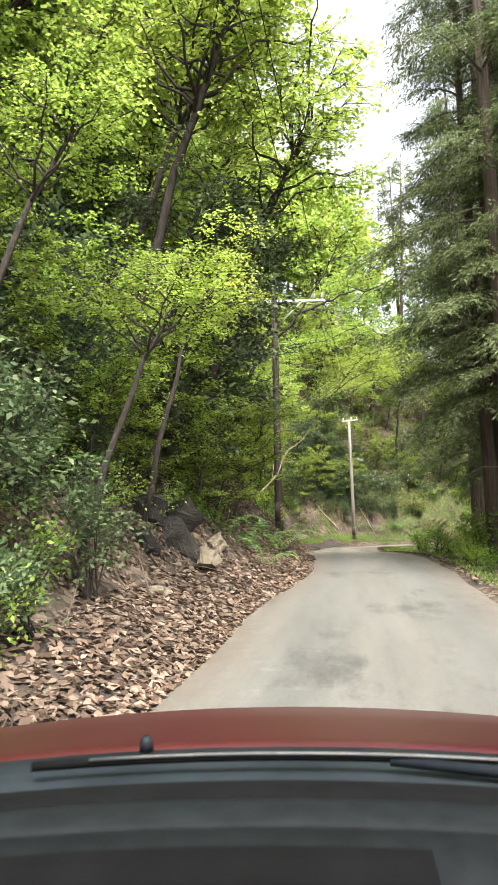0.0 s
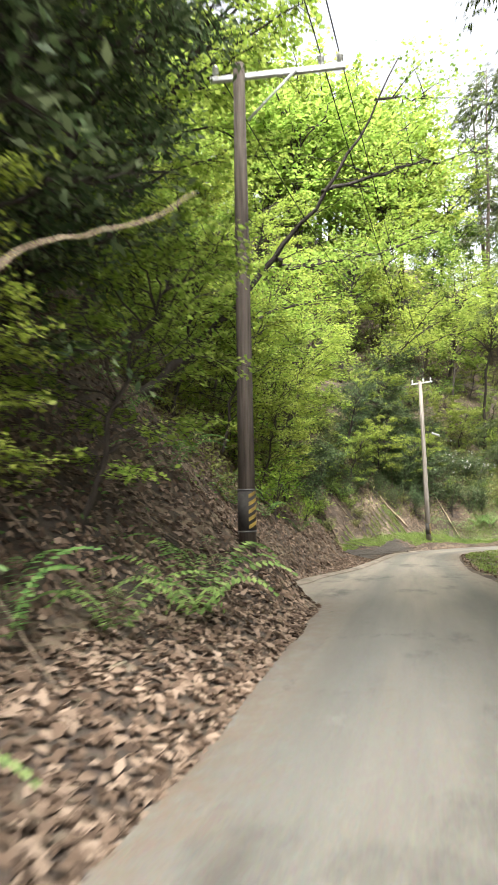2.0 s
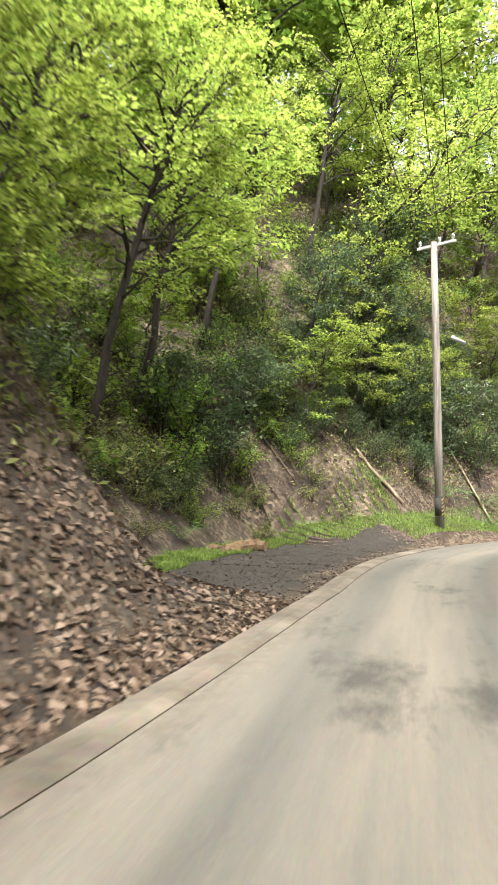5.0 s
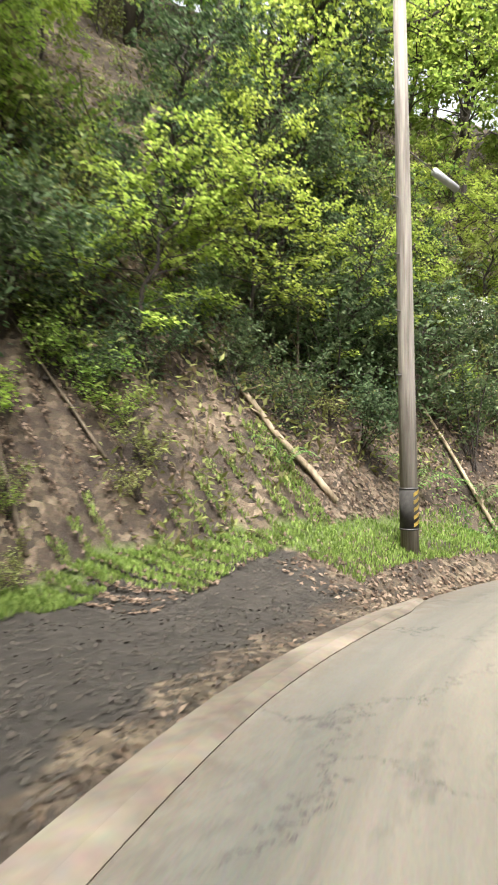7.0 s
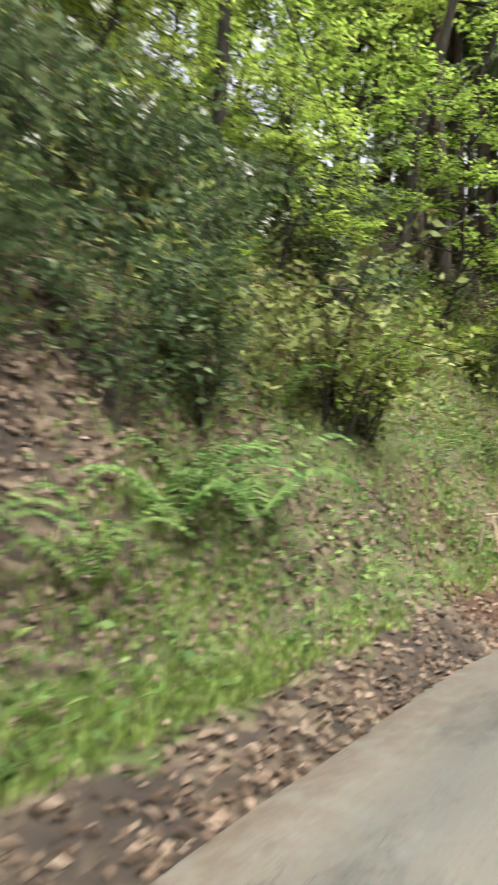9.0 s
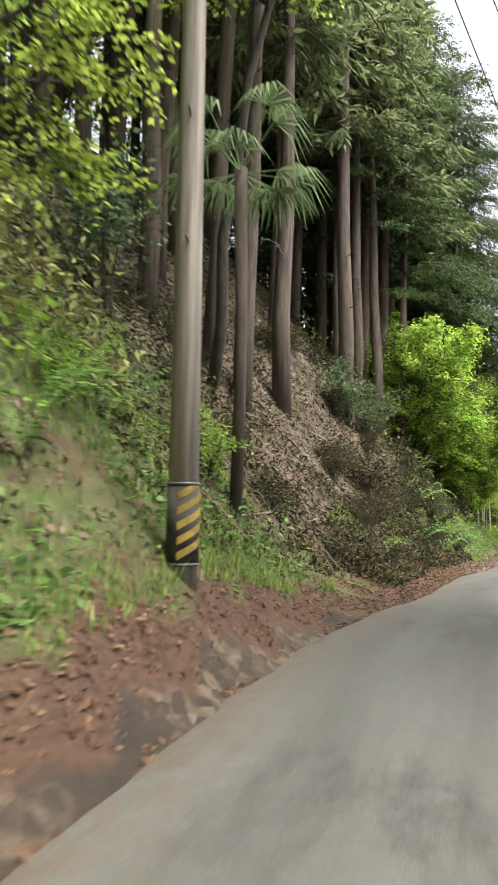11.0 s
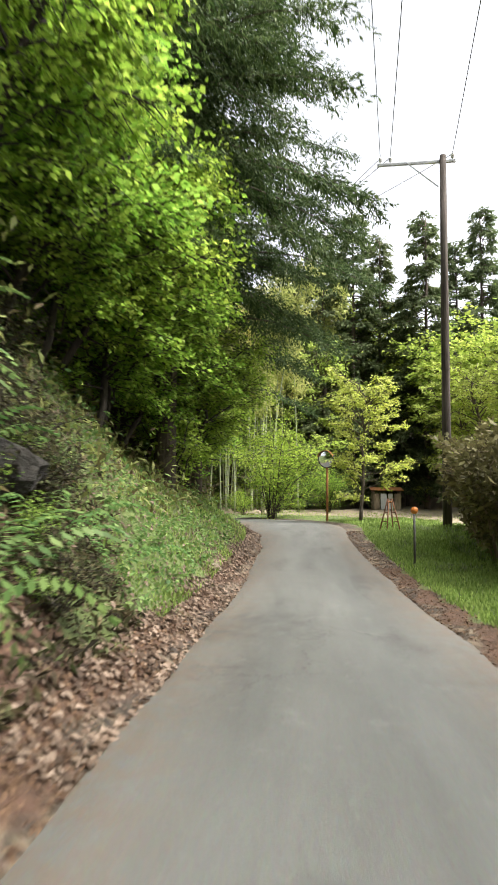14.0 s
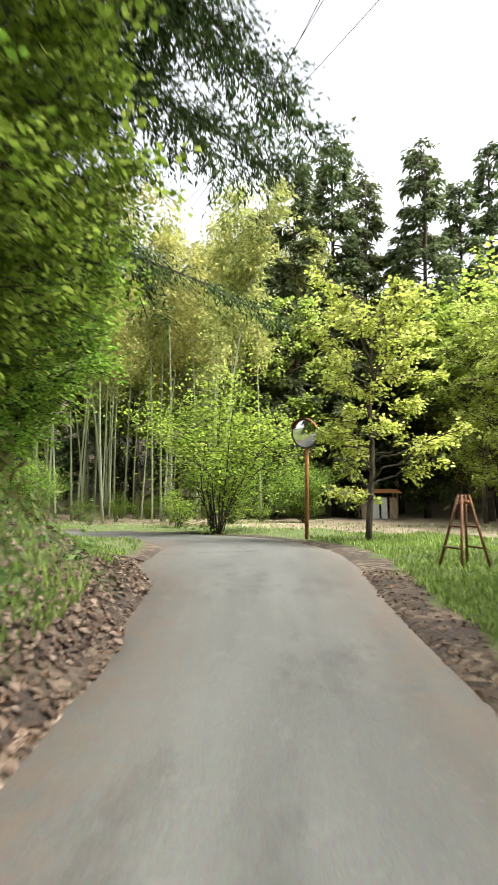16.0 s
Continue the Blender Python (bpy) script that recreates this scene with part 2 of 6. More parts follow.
def ground_material():
    """Leaf litter, with grass, black soil, dry field earth and needles where the cover layer says so."""
    m, n, l = nodes_of("forest_floor")
    p = n["Principled BSDF"]
    cells = n.new("ShaderNodeTexVoronoi")
    cells.inputs["Scale"].default_value = 11
    warp = grain(n, l, 3, 4)
    l.new(warp.inputs["Vector"].links[0].from_socket, cells.inputs["Vector"])
    litter = ramp(n, [(0.1, (0.035, 0.026, 0.018)), (0.5, (0.10, 0.074, 0.048)), (0.9, (0.21, 0.16, 0.11))])
    sp = n.new("ShaderNodeSeparateColor")
    l.new(cells.outputs["Color"], sp.inputs[0])
    l.new(sp.outputs[0], litter.inputs[0])
    soil = ramp(n, [(0.35, (0.035, 0.026, 0.02)), (0.65, (0.085, 0.06, 0.042))])
    big = grain(n, l, 0.9, 8, 0.7)
    l.new(big.outputs["Fac"], soil.inputs[0])
    half = ramp(n, [(0.45, (0, 0, 0)), (0.58, (1, 1, 1))])
    l.new(big.outputs["Fac"], half.inputs[0])
    c = blend(n, l, half.outputs[0], soil.outputs[0], litter.outputs[0])
    cover = n.new("ShaderNodeVertexColor")
    cover.layer_name = "cover"
    ch = n.new("ShaderNodeSeparateColor")
    l.new(cover.outputs[0], ch.inputs[0])
    ragged = grain(n, l, 1.7, 8, 0.75)

    def mask(out):
        a = n.new("ShaderNodeMath")
        a.operation = "ADD"
        l.new(out, a.inputs[0])
        l.new(ragged.outputs["Fac"], a.inputs[1])
        r = ramp(n, [(0.47, (0, 0, 0)), (0.60, (1, 1, 1))])
        s = n.new("ShaderNodeMath")
        s.operation = "MULTIPLY"
        s.inputs[1].default_value = 0.5
        l.new(a.outputs[0], s.inputs[0])
        l.new(s.outputs[0], r.inputs[0])
        return r.outputs[0]

    turf = ramp(n, [(0.35, (0.05, 0.065, 0.02)), (0.65, (0.13, 0.17, 0.045))])
    l.new(grain(n, l, 4, 8, 0.8).outputs["Fac"], turf.inputs[0])
    needles = ramp(n, [(0.35, (0.045, 0.025, 0.015)), (0.65, (0.13, 0.07, 0.042))])
    l.new(grain(n, l, 9, 8, 0.8).outputs["Fac"], needles.inputs[0])
    black = ramp(n, [(0.35, (0.024, 0.02, 0.016)), (0.7, (0.062, 0.052, 0.043))])
    l.new(grain(n, l, 2.5, 9, 0.8).outputs["Fac"], black.inputs[0])
    dry = ramp(n, [(0.35, (0.17, 0.13, 0.085)), (0.65, (0.31, 0.25, 0.17))])
    l.new(grain(n, l, 1.3, 8, 0.8).outputs["Fac"], dry.inputs[0])
    c = blend(n, l, mask(cover.outputs["Alpha"]), c, dry.outputs[0])
    c = blend(n, l, mask(ch.outputs[2]), c, needles.outputs[0])
    c = blend(n, l, mask(ch.outputs[1]), c, black.outputs[0])
    c = blend(n, l, mask(ch.outputs[0]), c, turf.outputs[0])
    fine = grain(n, l, 24, 6, 0.8)
    c = blend(n, l, 0.4, c, fine.outputs["Color"], "SOFT_LIGHT")
    l.new(c, p.inputs["Base Color"])
    p.inputs["Roughness"].default_value = 0.95
    relief(n, l, p, fine.outputs["Fac"], 0.9, 0.03)
    return m


asphalt, floor_mat = road_material(), ground_material()

# ---------------------------------------------------------------- lie of the land
rng = np.random.default_rng(7)
LATTICE = np.random.default_rng(3).random((128, 128))


def wobble(x, y, size, seed=0):
    """Smooth noise from 0 to 1 with features of about that size in metres."""
    u, v = np.asarray(x, float) / size + seed * 17.3, np.asarray(y, float) / size + seed * 9.1
    i, j = np.floor(u).astype(int), np.floor(v).astype(int)
    f, g = u - i, v - j
    f, g = f * f * (3 - 2 * f), g * g * (3 - 2 * g)
    a, b = LATTICE[i % 128, j % 128], LATTICE[(i + 1) % 128, j % 128]
    c, d = LATTICE[i % 128, (j + 1) % 128], LATTICE[(i + 1) % 128, (j + 1) % 128]
    return (a * (1 - f) + b * f) * (1 - g) + (c * (1 - f) + d * f) * g


ROAD = np.array([
    (-17.5, -45.0, 0.0), (-11.8, -27.0, 0.0), (-7.95, -15.58, 0.0), (-6.35, -10.5, 0.1), (-5.13, -5.52, 0.17), (-3.93, -0.59, 0.21),
    (-3.19, 2.86, 0.17), (-2.05, 8.3, -0.06), (-0.92, 13.8, -0.32), (0.49, 19.61, -0.46), (2.19, 24.24, -0.66), (5.03, 28.13, -0.78),
    (8.56, 30.34, -0.81), (13.6, 32.2, -0.6), (18.04, 33.58, -0.48), (21.69, 34.41, -0.52), (26.57, 35.54, -0.55), (31.65, 36.52, -0.69),
    (36.12, 37.4, -0.74), (39.5, 38.15, -0.55), (42.3, 38.8, -0.36), (46.5, 39.8, -0.36), (50.0, 41.8, -0.46), (52.0, 45.5, -0.55),
    (52.6, 52.0, -0.6), (52.0, 90.0, -0.5)])
WIDTHS = np.array([  # station, left and right of the line that the cars keep
    (-30, 1.95, 1.6), (22, 1.8, 1.55), (26, 1.42, 1.6), (28, 1.38, 1.6), (33.4, 1.52, 1.6), (35.2, 2.5, 1.6), (38.5, 2.5, 1.55), (43, 1.95, 1.45), (49, 1.45, 1.45),
    (54, 1.5, 1.4), (57, 1.45, 1.35), (59, 1.32, 1.3), (61.5, 1.4, 1.3), (66, 1.5, 1.3), (74, 1.45, 1.6), (79, 1.2, 1.75), (90, 1.2, 1.65), (97, 0.95, 1.25), (99, 1.05, 1.25), (100.5, 1.5, 1.3), (105, 1.5, 1.4), (130, 1.5, 1.6)])


def smooth_line(points, per=24):
    pts = np.concatenate([[2 * points[0] - points[1]], points, [2 * points[-1] - points[-2]]])
    out = []
    for a, b, c, d in zip(pts, pts[1:], pts[2:], pts[3:]):
        for t in np.arange(per) / per:
            out.append(0.5 * (2 * b + (c - a) * t + (2 * a - 5 * b + 4 * c - d) * t * t + (3 * b - a - 3 * c + d) * t ** 3))
    out.append(points[-1])
    return np.array(out)


LINE = smooth_line(ROAD)
STATION = np.concatenate([[0], np.cumsum(np.hypot(*np.diff(LINE[:, :2], axis=0).T))])
STATION += 14 - STATION[2 * 24]
TANGENT = np.gradient(LINE[:, :2], axis=0)
TANGENT /= np.linalg.norm(TANGENT, axis=1)[:, None]
LEFT = np.interp(STATION, WIDTHS[:, 0], WIDTHS[:, 1])
RIGHT = np.interp(STATION, WIDTHS[:, 0], WIDTHS[:, 2])


def locate(x, y):
    """Station along the road and the distance to the right of its line."""
    x, y = np.atleast_1d(x).astype(float), np.atleast_1d(y).astype(float)
    k = np.empty(len(x), int)
    for a in range(0, len(x), 4000):
        k[a:a + 4000] = ((x[a:a + 4000, None] - LINE[:, 0]) ** 2 + (y[a:a + 4000, None] - LINE[:, 1]) ** 2).argmin(1)
    dx, dy = x - LINE[k, 0], y - LINE[k, 1]
    o = dx * TANGENT[k, 1] - dy * TANGENT[k, 0]
    dist = np.hypot(dx, dy)
    return k, np.sign(o) * np.maximum(np.abs(o), np.where((k == 0) | (k == len(LINE) - 1), np.abs(o), dist))


BANK = np.array([  # station, width and slope of the shoulder, slope and height of the bank on the left
    (-30, 1.6, 0.25, 1.0, 60), (29, 1.3, 0.3, 1.1, 60), (33, 0.7, 0.5, 1.15, 60), (40, 0.3, 0.9, 1.25, 60), (46, 0.6, 0.5, 1.25, 60),
    (48.5, 3.4, 0.02, 1.3, 60), (55.5, 3.6, 0.03, 1.35, 60), (58.2, 1.5, 0.45, 1.35, 60), (60.5, 1.4, 0.45, 1.4, 60), (63, 0.8, 0.3, 1.45, 60), (66, 0.6, 0.8, 1.4, 60),
    (72, 0.8, 0.9, 1.15, 60), (78, 0.9, 0.3, 1.25, 50), (82, 0.9, 0.35, 1.4, 30), (84.5, 0.7, 0.45, 1.7, 24), (87, 0.5, 0.6, 1.9, 18), (90, 0.5, 0.6, 1.65, 14), (94.5, 0.4, 0.8, 1.2, 6),
    (98.0, 0.4, 0.7, 1.0, 4.0), (100.2, 0.6, 0.25, 0.4, 1.2), (101.5, 0.6, 0.08, 0.12, 0.8), (104, 1.0, 0.05, 0.08, 0.8)])


def height(x, y):
    x, y = np.atleast_1d(x).astype(float), np.atleast_1d(y).astype(float)
    k, o = locate(x, y)
    s, z = STATION[k], LINE[k, 2].copy()
    l, r = -o - LEFT[k], o - RIGHT[k]
    w, k1, k2, cap = (np.interp(s, BANK[:, 0], BANK[:, i]) for i in (1, 2, 3, 4))
    lc = np.maximum(l, 0)
    up = k1 * np.minimum(lc, w) + cap * (1 - np.exp(-k2 * np.maximum(lc - w, 0) / cap))
    rough = (wobble(x, y, 2.4) - 0.5) * 0.8 + (wobble(x, y, 0.7, 2) - 0.5) * 0.28
    up = up + rough * np.clip((lc - w) / 1.5, 0, 1) + (wobble(x, y, 0.5, 4) - 0.5) * 0.12 * np.clip(lc / 0.6, 0, 1)
    for px, py, rise, wide in ((3.0, 28.9, 0.12, 4.0), (-5.5, 3.6, 0.24, 1.2), (15.9, 35.2, 0.3, 3.0)):
        up = up + rise * np.exp(-((x - px) ** 2 + (y - py) ** 2) / wide) * np.clip(lc / 0.3, 0, 1)
    rc = np.maximum(r, 0)
    falls = np.interp(s, [-30, 70, 82, 130], [1, 1, 0, 0])
    down = -falls * np.where(rc < 1.0, 0.05 * rc, 0.05 + np.minimum((rc - 1) * 0.2, 4.0)) + falls * np.clip(rc - 32, 0, 60) * 0.45
    down = down + (1 - falls) * (0.06 * np.minimum(rc, 1) + np.clip(rc - 19, 0, 80) * 0.42)
    down = down + (wobble(x, y, 0.6, 5) - 0.5) * 0.12 * np.clip(rc / 0.8, 0, 1)
    z = z + np.where(l > 0, up, np.where(r > 0, down, -0.10 * np.clip(np.minimum(-l, -r) / 0.35, 0, 1)))
    return z


def at_side(s, off):
    """The place on the ground at that station and distance to the right of the line."""
    x = np.interp(s, STATION, LINE[:, 0]) + off * np.interp(s, STATION, TANGENT[:, 1])
    y = np.interp(s, STATION, LINE[:, 1]) - off * np.interp(s, STATION, TANGENT[:, 0])
    return x, y


def bank(s, l):
    """The place l metres beyond the left edge of the road."""
    x, y = at_side(s, -(np.interp(s, STATION, LEFT) + l))
    return float(x), float(y), float(height(x, y)[0])


def verge(s, r):
    x, y = at_side(s, np.interp(s, STATION, RIGHT) + r)
    return float(x), float(y), float(height(x, y)[0])


def stand(x, y, dz=0.0):
    return (x, y, float(height(x, y)[0]) + dz)


# ---------------------------------------------------------------- mesh helpers
def mesh_from(name, verts, faces, material, smooth=False):
    me = bpy.data.meshes.new(name)
    me.from_pydata([tuple(v) for v in verts], [], [tuple(f) for f in faces])
    me.materials.append(material)
    if smooth:
        me.polygons.foreach_set("use_smooth", np.ones(len(me.polygons), bool))
    me.update()
    return me


def quads_mesh(name, corners, material):
    """corners: n x 4 x 3."""
    n = len(corners)
    me = bpy.data.meshes.new(name)
    me.vertices.add(n * 4)
    me.vertices.foreach_set("co", np.ascontiguousarray(corners, dtype=np.float32).ravel())
    me.loops.add(n * 4)
    me.loops.foreach_set("vertex_index", np.arange(n * 4, dtype=np.int32))
    me.polygons.add(n)
    me.polygons.foreach_set("loop_start", np.arange(0, n * 4, 4, dtype=np.int32))
    me.materials.append(material)
    me.update(calc_edges=True)
    return me


def attach(name, me, parent=None, label=""):
    ob = new(name, me)
    if parent:
        ob.parent = parent
    if label:
        ob["label"] = label
    return ob


def thing(name, place, label, category, group="", turn=0.0, size=1.0):
    ob = new(name)
    ob.empty_display_size = 0.2
    ob.location = place
    ob.rotation_euler = (0, 0, turn)
    ob.scale = (size, size, size)
    return tagged(ob, label, category, group)


class Shape:
    """Collects tubes, boxes and plates into one mesh."""

    def __init__(self):
        self.v, self.f = [], []

    def tube(self, pts, radii, sides=7, cap=True):
        pts = [Vector(p) for p in pts]
        radii = radii if hasattr(radii, "__len__") else [radii] * len(pts)
        base = len(self.v)
        ref = Vector((0.31, 0.17, 0.93))
        for i, p in enumerate(pts):
            d = (pts[min(i + 1, len(pts) - 1)] - pts[max(i - 1, 0)]).normalized()
            if abs(d.dot(ref)) > 0.97:
                ref = Vector((0.93, 0.2, 0.1))
            a = d.cross(ref).normalized()
            b = d.cross(a)
            for k in range(sides):
                t = 2 * math.pi * k / sides
                self.v.append(p + (a * math.cos(t) + b * math.sin(t)) * radii[i])
        for i in range(len(pts) - 1):
            for k in range(sides):
                k2 = (k + 1) % sides
                self.f.append((base + i * sides + k, base + i * sides + k2, base + (i + 1) * sides + k2, base + (i + 1) * sides + k))
        if cap:
            self.f.append(tuple(base + k for k in range(sides))[::-1])
            self.f.append(tuple(base + (len(pts) - 1) * sides + k for k in range(sides)))
        return self

    def box(self, m, sx, sy, sz, bevel=0.0):
        bm = bmesh.new()
        bmesh.ops.create_cube(bm, size=1.0)
        bmesh.ops.scale(bm, vec=(sx, sy, sz), verts=bm.verts)
        if bevel:
            bmesh.ops.bevel(bm, geom=bm.edges[:], offset=bevel, segments=2, affect="EDGES", profile=0.5)
        bm.transform(m)
        return self.take(bm)

    def take(self, bm):
        base = len(self.v)
        bm.verts.index_update()
        self.v += [v.co.copy() for v in bm.verts]
        self.f += [tuple(base + v.index for v in f.verts) for f in bm.faces]
        bm.free()
        return self

    def grid(self, rows):
        """Rows of points of equal length, joined into a sheet."""
        base, n = len(self.v), len(rows[0])
        for r in rows:
            self.v += [Vector(p) for p in r]
        for i in range(len(rows) - 1):
            for j in range(n - 1):
                a = base + i * n + j
                self.f.append((a, a + 1, a + n + 1, a + n))
        return self

    def mesh(self, name, material, smooth=True):
        return mesh_from(name, self.v, self.f, material, smooth)


def leaf_cards(pos, size, aspect=0.55, flat=0.6, gen=None, axis=None):
    """Leaf blades with a folded midrib at the given places. flat: how level they lie; axis: the way that they point."""
    gen = gen or rng
    n = len(pos)
    nrm = gen.normal(size=(n, 3)) * (1 - flat) + np.array([0, 0, 1.0]) * flat
    nrm /= np.linalg.norm(nrm, axis=1)[:, None]
    d = gen.normal(size=(n, 3)) if axis is None else np.asarray(axis) + gen.normal(size=(n, 3)) * 0.35
    d -= nrm * (d * nrm).sum(1)[:, None]
    d /= np.linalg.norm(d, axis=1)[:, None] + 1e-9
    side = np.cross(nrm, d)
    s = (np.broadcast_to(size, (n,)) * gen.uniform(0.65, 1.3, n))[:, None]
    lift = nrm * s * 0.12
    out = np.empty((n, 4, 3))
    out[:, 0] = pos - d * s * 0.5
    out[:, 1] = pos + side * s * aspect * 0.5 + lift - d * s * 0.05
    out[:, 2] = pos + d * s * 0.5
    out[:, 3] = pos - side * s * aspect * 0.5 + lift - d * s * 0.05
    return out


def unit(v):
    return v / (np.linalg.norm(v, axis=1)[:, None] + 1e-9)


def twig_leaves(a, b, per, leaf, gen, aspect=0.6, splay=0.95, droop=0.15, level=0.75, loose=0.05):
    """Leaf blades set in turn on both sides of twigs that run from a to b (m x 3 each)."""
    m = len(a)
    a, b, i = np.repeat(a, per, 0), np.repeat(b, per, 0), np.tile(np.arange(per), m)
    n = m * per
    t = ((i + gen.random(n)) / per * 0.92 + 0.1)[:, None]
    d = unit(b - a)
    side = unit(np.cross(np.array([0, 0, 1.0]) + gen.normal(size=(n, 3)) * (1 - level), d))
    ang = (splay * gen.uniform(0.5, 1.25, n) * np.where(i % 2, 1, -1))[:, None]
    axis = unit(d * np.cos(ang) + side * np.sin(ang) + gen.normal(size=(n, 3)) * 0.15 - np.array([0, 0, droop]))
    nrm = unit(np.cross(d, side) + gen.normal(size=(n, 3)) * (1 - level))
    s = leaf * gen.uniform(0.6, 1.3, (n, 1))
    wide = unit(np.cross(nrm, axis)) * s * aspect / 2
    base = a + (b - a) * t + gen.normal(size=(n, 3)) * loose
    mid = base + axis * s * 0.42 + nrm * s * 0.1
    return np.stack([base, mid + wide, base + axis * s, mid - wide], 1)


def bend(a, b, sag, n, gen, jitter=0.0):
    """A line from a to b that bows upwards by sag, with some jitter."""
    a, b = np.array(a, float), np.array(b, float)
    t = np.linspace(0, 1, n)[:, None]
    p = a + (b - a) * t
    p[:, 2] += sag * 4 * (t * (1 - t))[:, 0]
    if jitter:
        p[1:-1] += gen.normal(size=(n - 2, 3)) * jitter
    return p

# ---------------------------------------------------------------- ground and road
def axis_steps(lo, hi, fine_lo, fine_hi, step):
    inner = np.arange(fine_lo, fine_hi + 1e-6, step)
    def outer(start, end):
        out, d, p = [], step, start
        sign = 1 if end > start else -1
        while (end - p) * sign > 0:
            d = min(d * 1.22, 60)
            p += sign * d
            out.append(p)
        return out
    return np.array(outer(fine_lo, lo)[::-1] + list(inner) + outer(fine_hi, hi))


def build_ground():
    xs, ys = axis_steps(-900, 900, -20, 60, 0.33), axis_steps(-900, 900, -26, 56, 0.33)
    gx, gy = np.meshgrid(xs, ys)
    x, y = gx.ravel(), gy.ravel()
    z = height(x, y)
    far = np.hypot(x - 10, y - 20)
    z = np.where(far > 120, z * np.clip(1 - (far - 120) / 200, 0, 1) + (-2) * np.clip((far - 120) / 200, 0, 1), z)
    nx, ny = len(xs), len(ys)
    idx = np.arange(nx * ny).reshape(ny, nx)
    faces = np.stack([idx[:-1, :-1], idx[:-1, 1:], idx[1:, 1:], idx[1:, :-1]], -1).reshape(-1, 4)
    me = bpy.data.meshes.new("ground")
    me.vertices.add(nx * ny)
    me.vertices.foreach_set("co", np.stack([x, y, z], 1).astype(np.float32).ravel())
    me.loops.add(faces.size)
    me.loops.foreach_set("vertex_index", faces.astype(np.int32).ravel())
    me.polygons.add(len(faces))
    me.polygons.foreach_set("loop_start", np.arange(0, faces.size, 4, dtype=np.int32))
    me.polygons.foreach_set("use_smooth", np.ones(len(faces), bool))
    me.update(calc_edges=True)
    k, o = locate(x, y)
    s = STATION[k]
    l, r = -o - LEFT[k], o - RIGHT[k]
    grass = np.zeros(len(x))
    # grass on the right verge, round the second pole, on the banks further on and on the field
    grass = np.maximum(grass, np.where((r > 0.1) & (s < 75), 0.75 * np.clip(1.6 - r, 0, 1), 0))
    back = np.interp(s, BANK[:, 0], BANK[:, 1])
    grass = np.maximum(grass, np.where((s > 50) & (s < 63) & (l > np.maximum(back - 0.6, 0.35)) & (l < back + 0.05), 0.85, 0))
    grass = np.maximum(grass, np.where((s > 63) & (s < 78) & (l > 0.3) & (l < 4), 0.6, 0))
    grass = np.maximum(grass, np.where((s > 87.5) & (l > 0.25), 0.75, 0))
    grass = np.maximum(grass, np.where((s > 80) & (r > 0.3) & (r < 3.3), 0.9, 0))
    grass = np.maximum(grass, np.where((s > 95) & (r > 4.5), 0.1, 0))
    grass = np.maximum(grass, np.where((s > 97) & (l > 0), 0.45, 0))
    soil = np.where((s > 46.5) & (s < 57.5) & (l > 0.35) & (l < back - 0.4), 1.0, 0)
    soil = np.maximum(soil, np.where((s > 35) & (s < 47) & (l > 0) & (l < 1.2), 0.45, 0))
    needle = np.where((s > 66) & (s < 95) & (((l > 0) & (l < 1.6)) | ((r > 0) & (r < 0.45))), 0.9, 0)
    needle = np.maximum(needle, np.where((s > 74) & (s < 88) & (l > 1.6), 0.35, 0))
    field = np.where((s > 88) & (r > 3.2) & (r < 24), 0.95, 0)
    col = np.stack([grass, soil, needle, field], 1).astype(np.float32)
    layer = me.color_attributes.new("cover", "FLOAT_COLOR", "POINT")
    layer.data.foreach_set("color", col.ravel())
    me.materials.append(floor_mat)
    tagged(new("ground", me), "wooded hillside floor with leaf litter, soil and grass beside the road", "ground", kind="structure")


def build_road():
    keep = np.arange(0, len(LINE), 2)
    rows, cols, lane = [], [], []
    for k in keep:
        s = STATION[k]
        nrm = np.array([TANGENT[k, 1], -TANGENT[k, 0]])
        jl = (float(wobble(s, 3.0, 0.8)) - 0.5) * 0.13
        jr = (float(wobble(s, 9.0, 0.8)) - 0.5) * 0.13
        row = []
        for t in np.linspace(0, 1, 15):
            o = -LEFT[k] + jl + t * (LEFT[k] + RIGHT[k] - jl + jr)
            p = LINE[k, :2] + nrm * o
            crown = 0.035 * (1 - (2 * t - 1) ** 2) - (0.05 if t in (0.0, 1.0) else 0)
            row.append((p[0], p[1], LINE[k, 2] + crown))
            track = max(math.exp(-((o - 0.75) / 0.28) ** 2), math.exp(-((o + 0.75) / 0.28) ** 2))
            dusty = float(np.interp(s, [-30, 30, 36, 60, 66, 80, 130], [0.2, 0.35, 0.95, 0.8, 0.3, 0.08, 0.08])) * (1 - 0.55 * track)
            side = max(0.0, 1 - min(t, 1 - t) * (LEFT[k] + RIGHT[k]) / 0.75)
            cols.append((dusty, side, 0, 1))
            lane.append((o, s, 0))
        rows.append(row)
    me = Shape().grid(rows).mesh("road", asphalt)
    layer = me.color_attributes.new("cover", "FLOAT_COLOR", "POINT")
    layer.data.foreach_set("color", np.array(cols, np.float32).ravel())
    where = me.attributes.new("lane", "FLOAT_VECTOR", "POINT")
    where.data.foreach_set("vector", np.array(lane, np.float32).ravel())
    me.flip_normals()
    tagged(new("road", me), "narrow grey asphalt lane, worn and dusty at its edges", "road", kind="structure")


build_ground()
build_road()

# ---------------------------------------------------------------- trees and shrubs
def along(line, t):
    """Points at the shares t of a line of evenly spaced points."""
    k = np.arange(len(line)) / (len(line) - 1)
    return np.stack([np.interp(t, k, line[:, i]) for i in range(3)], 1)


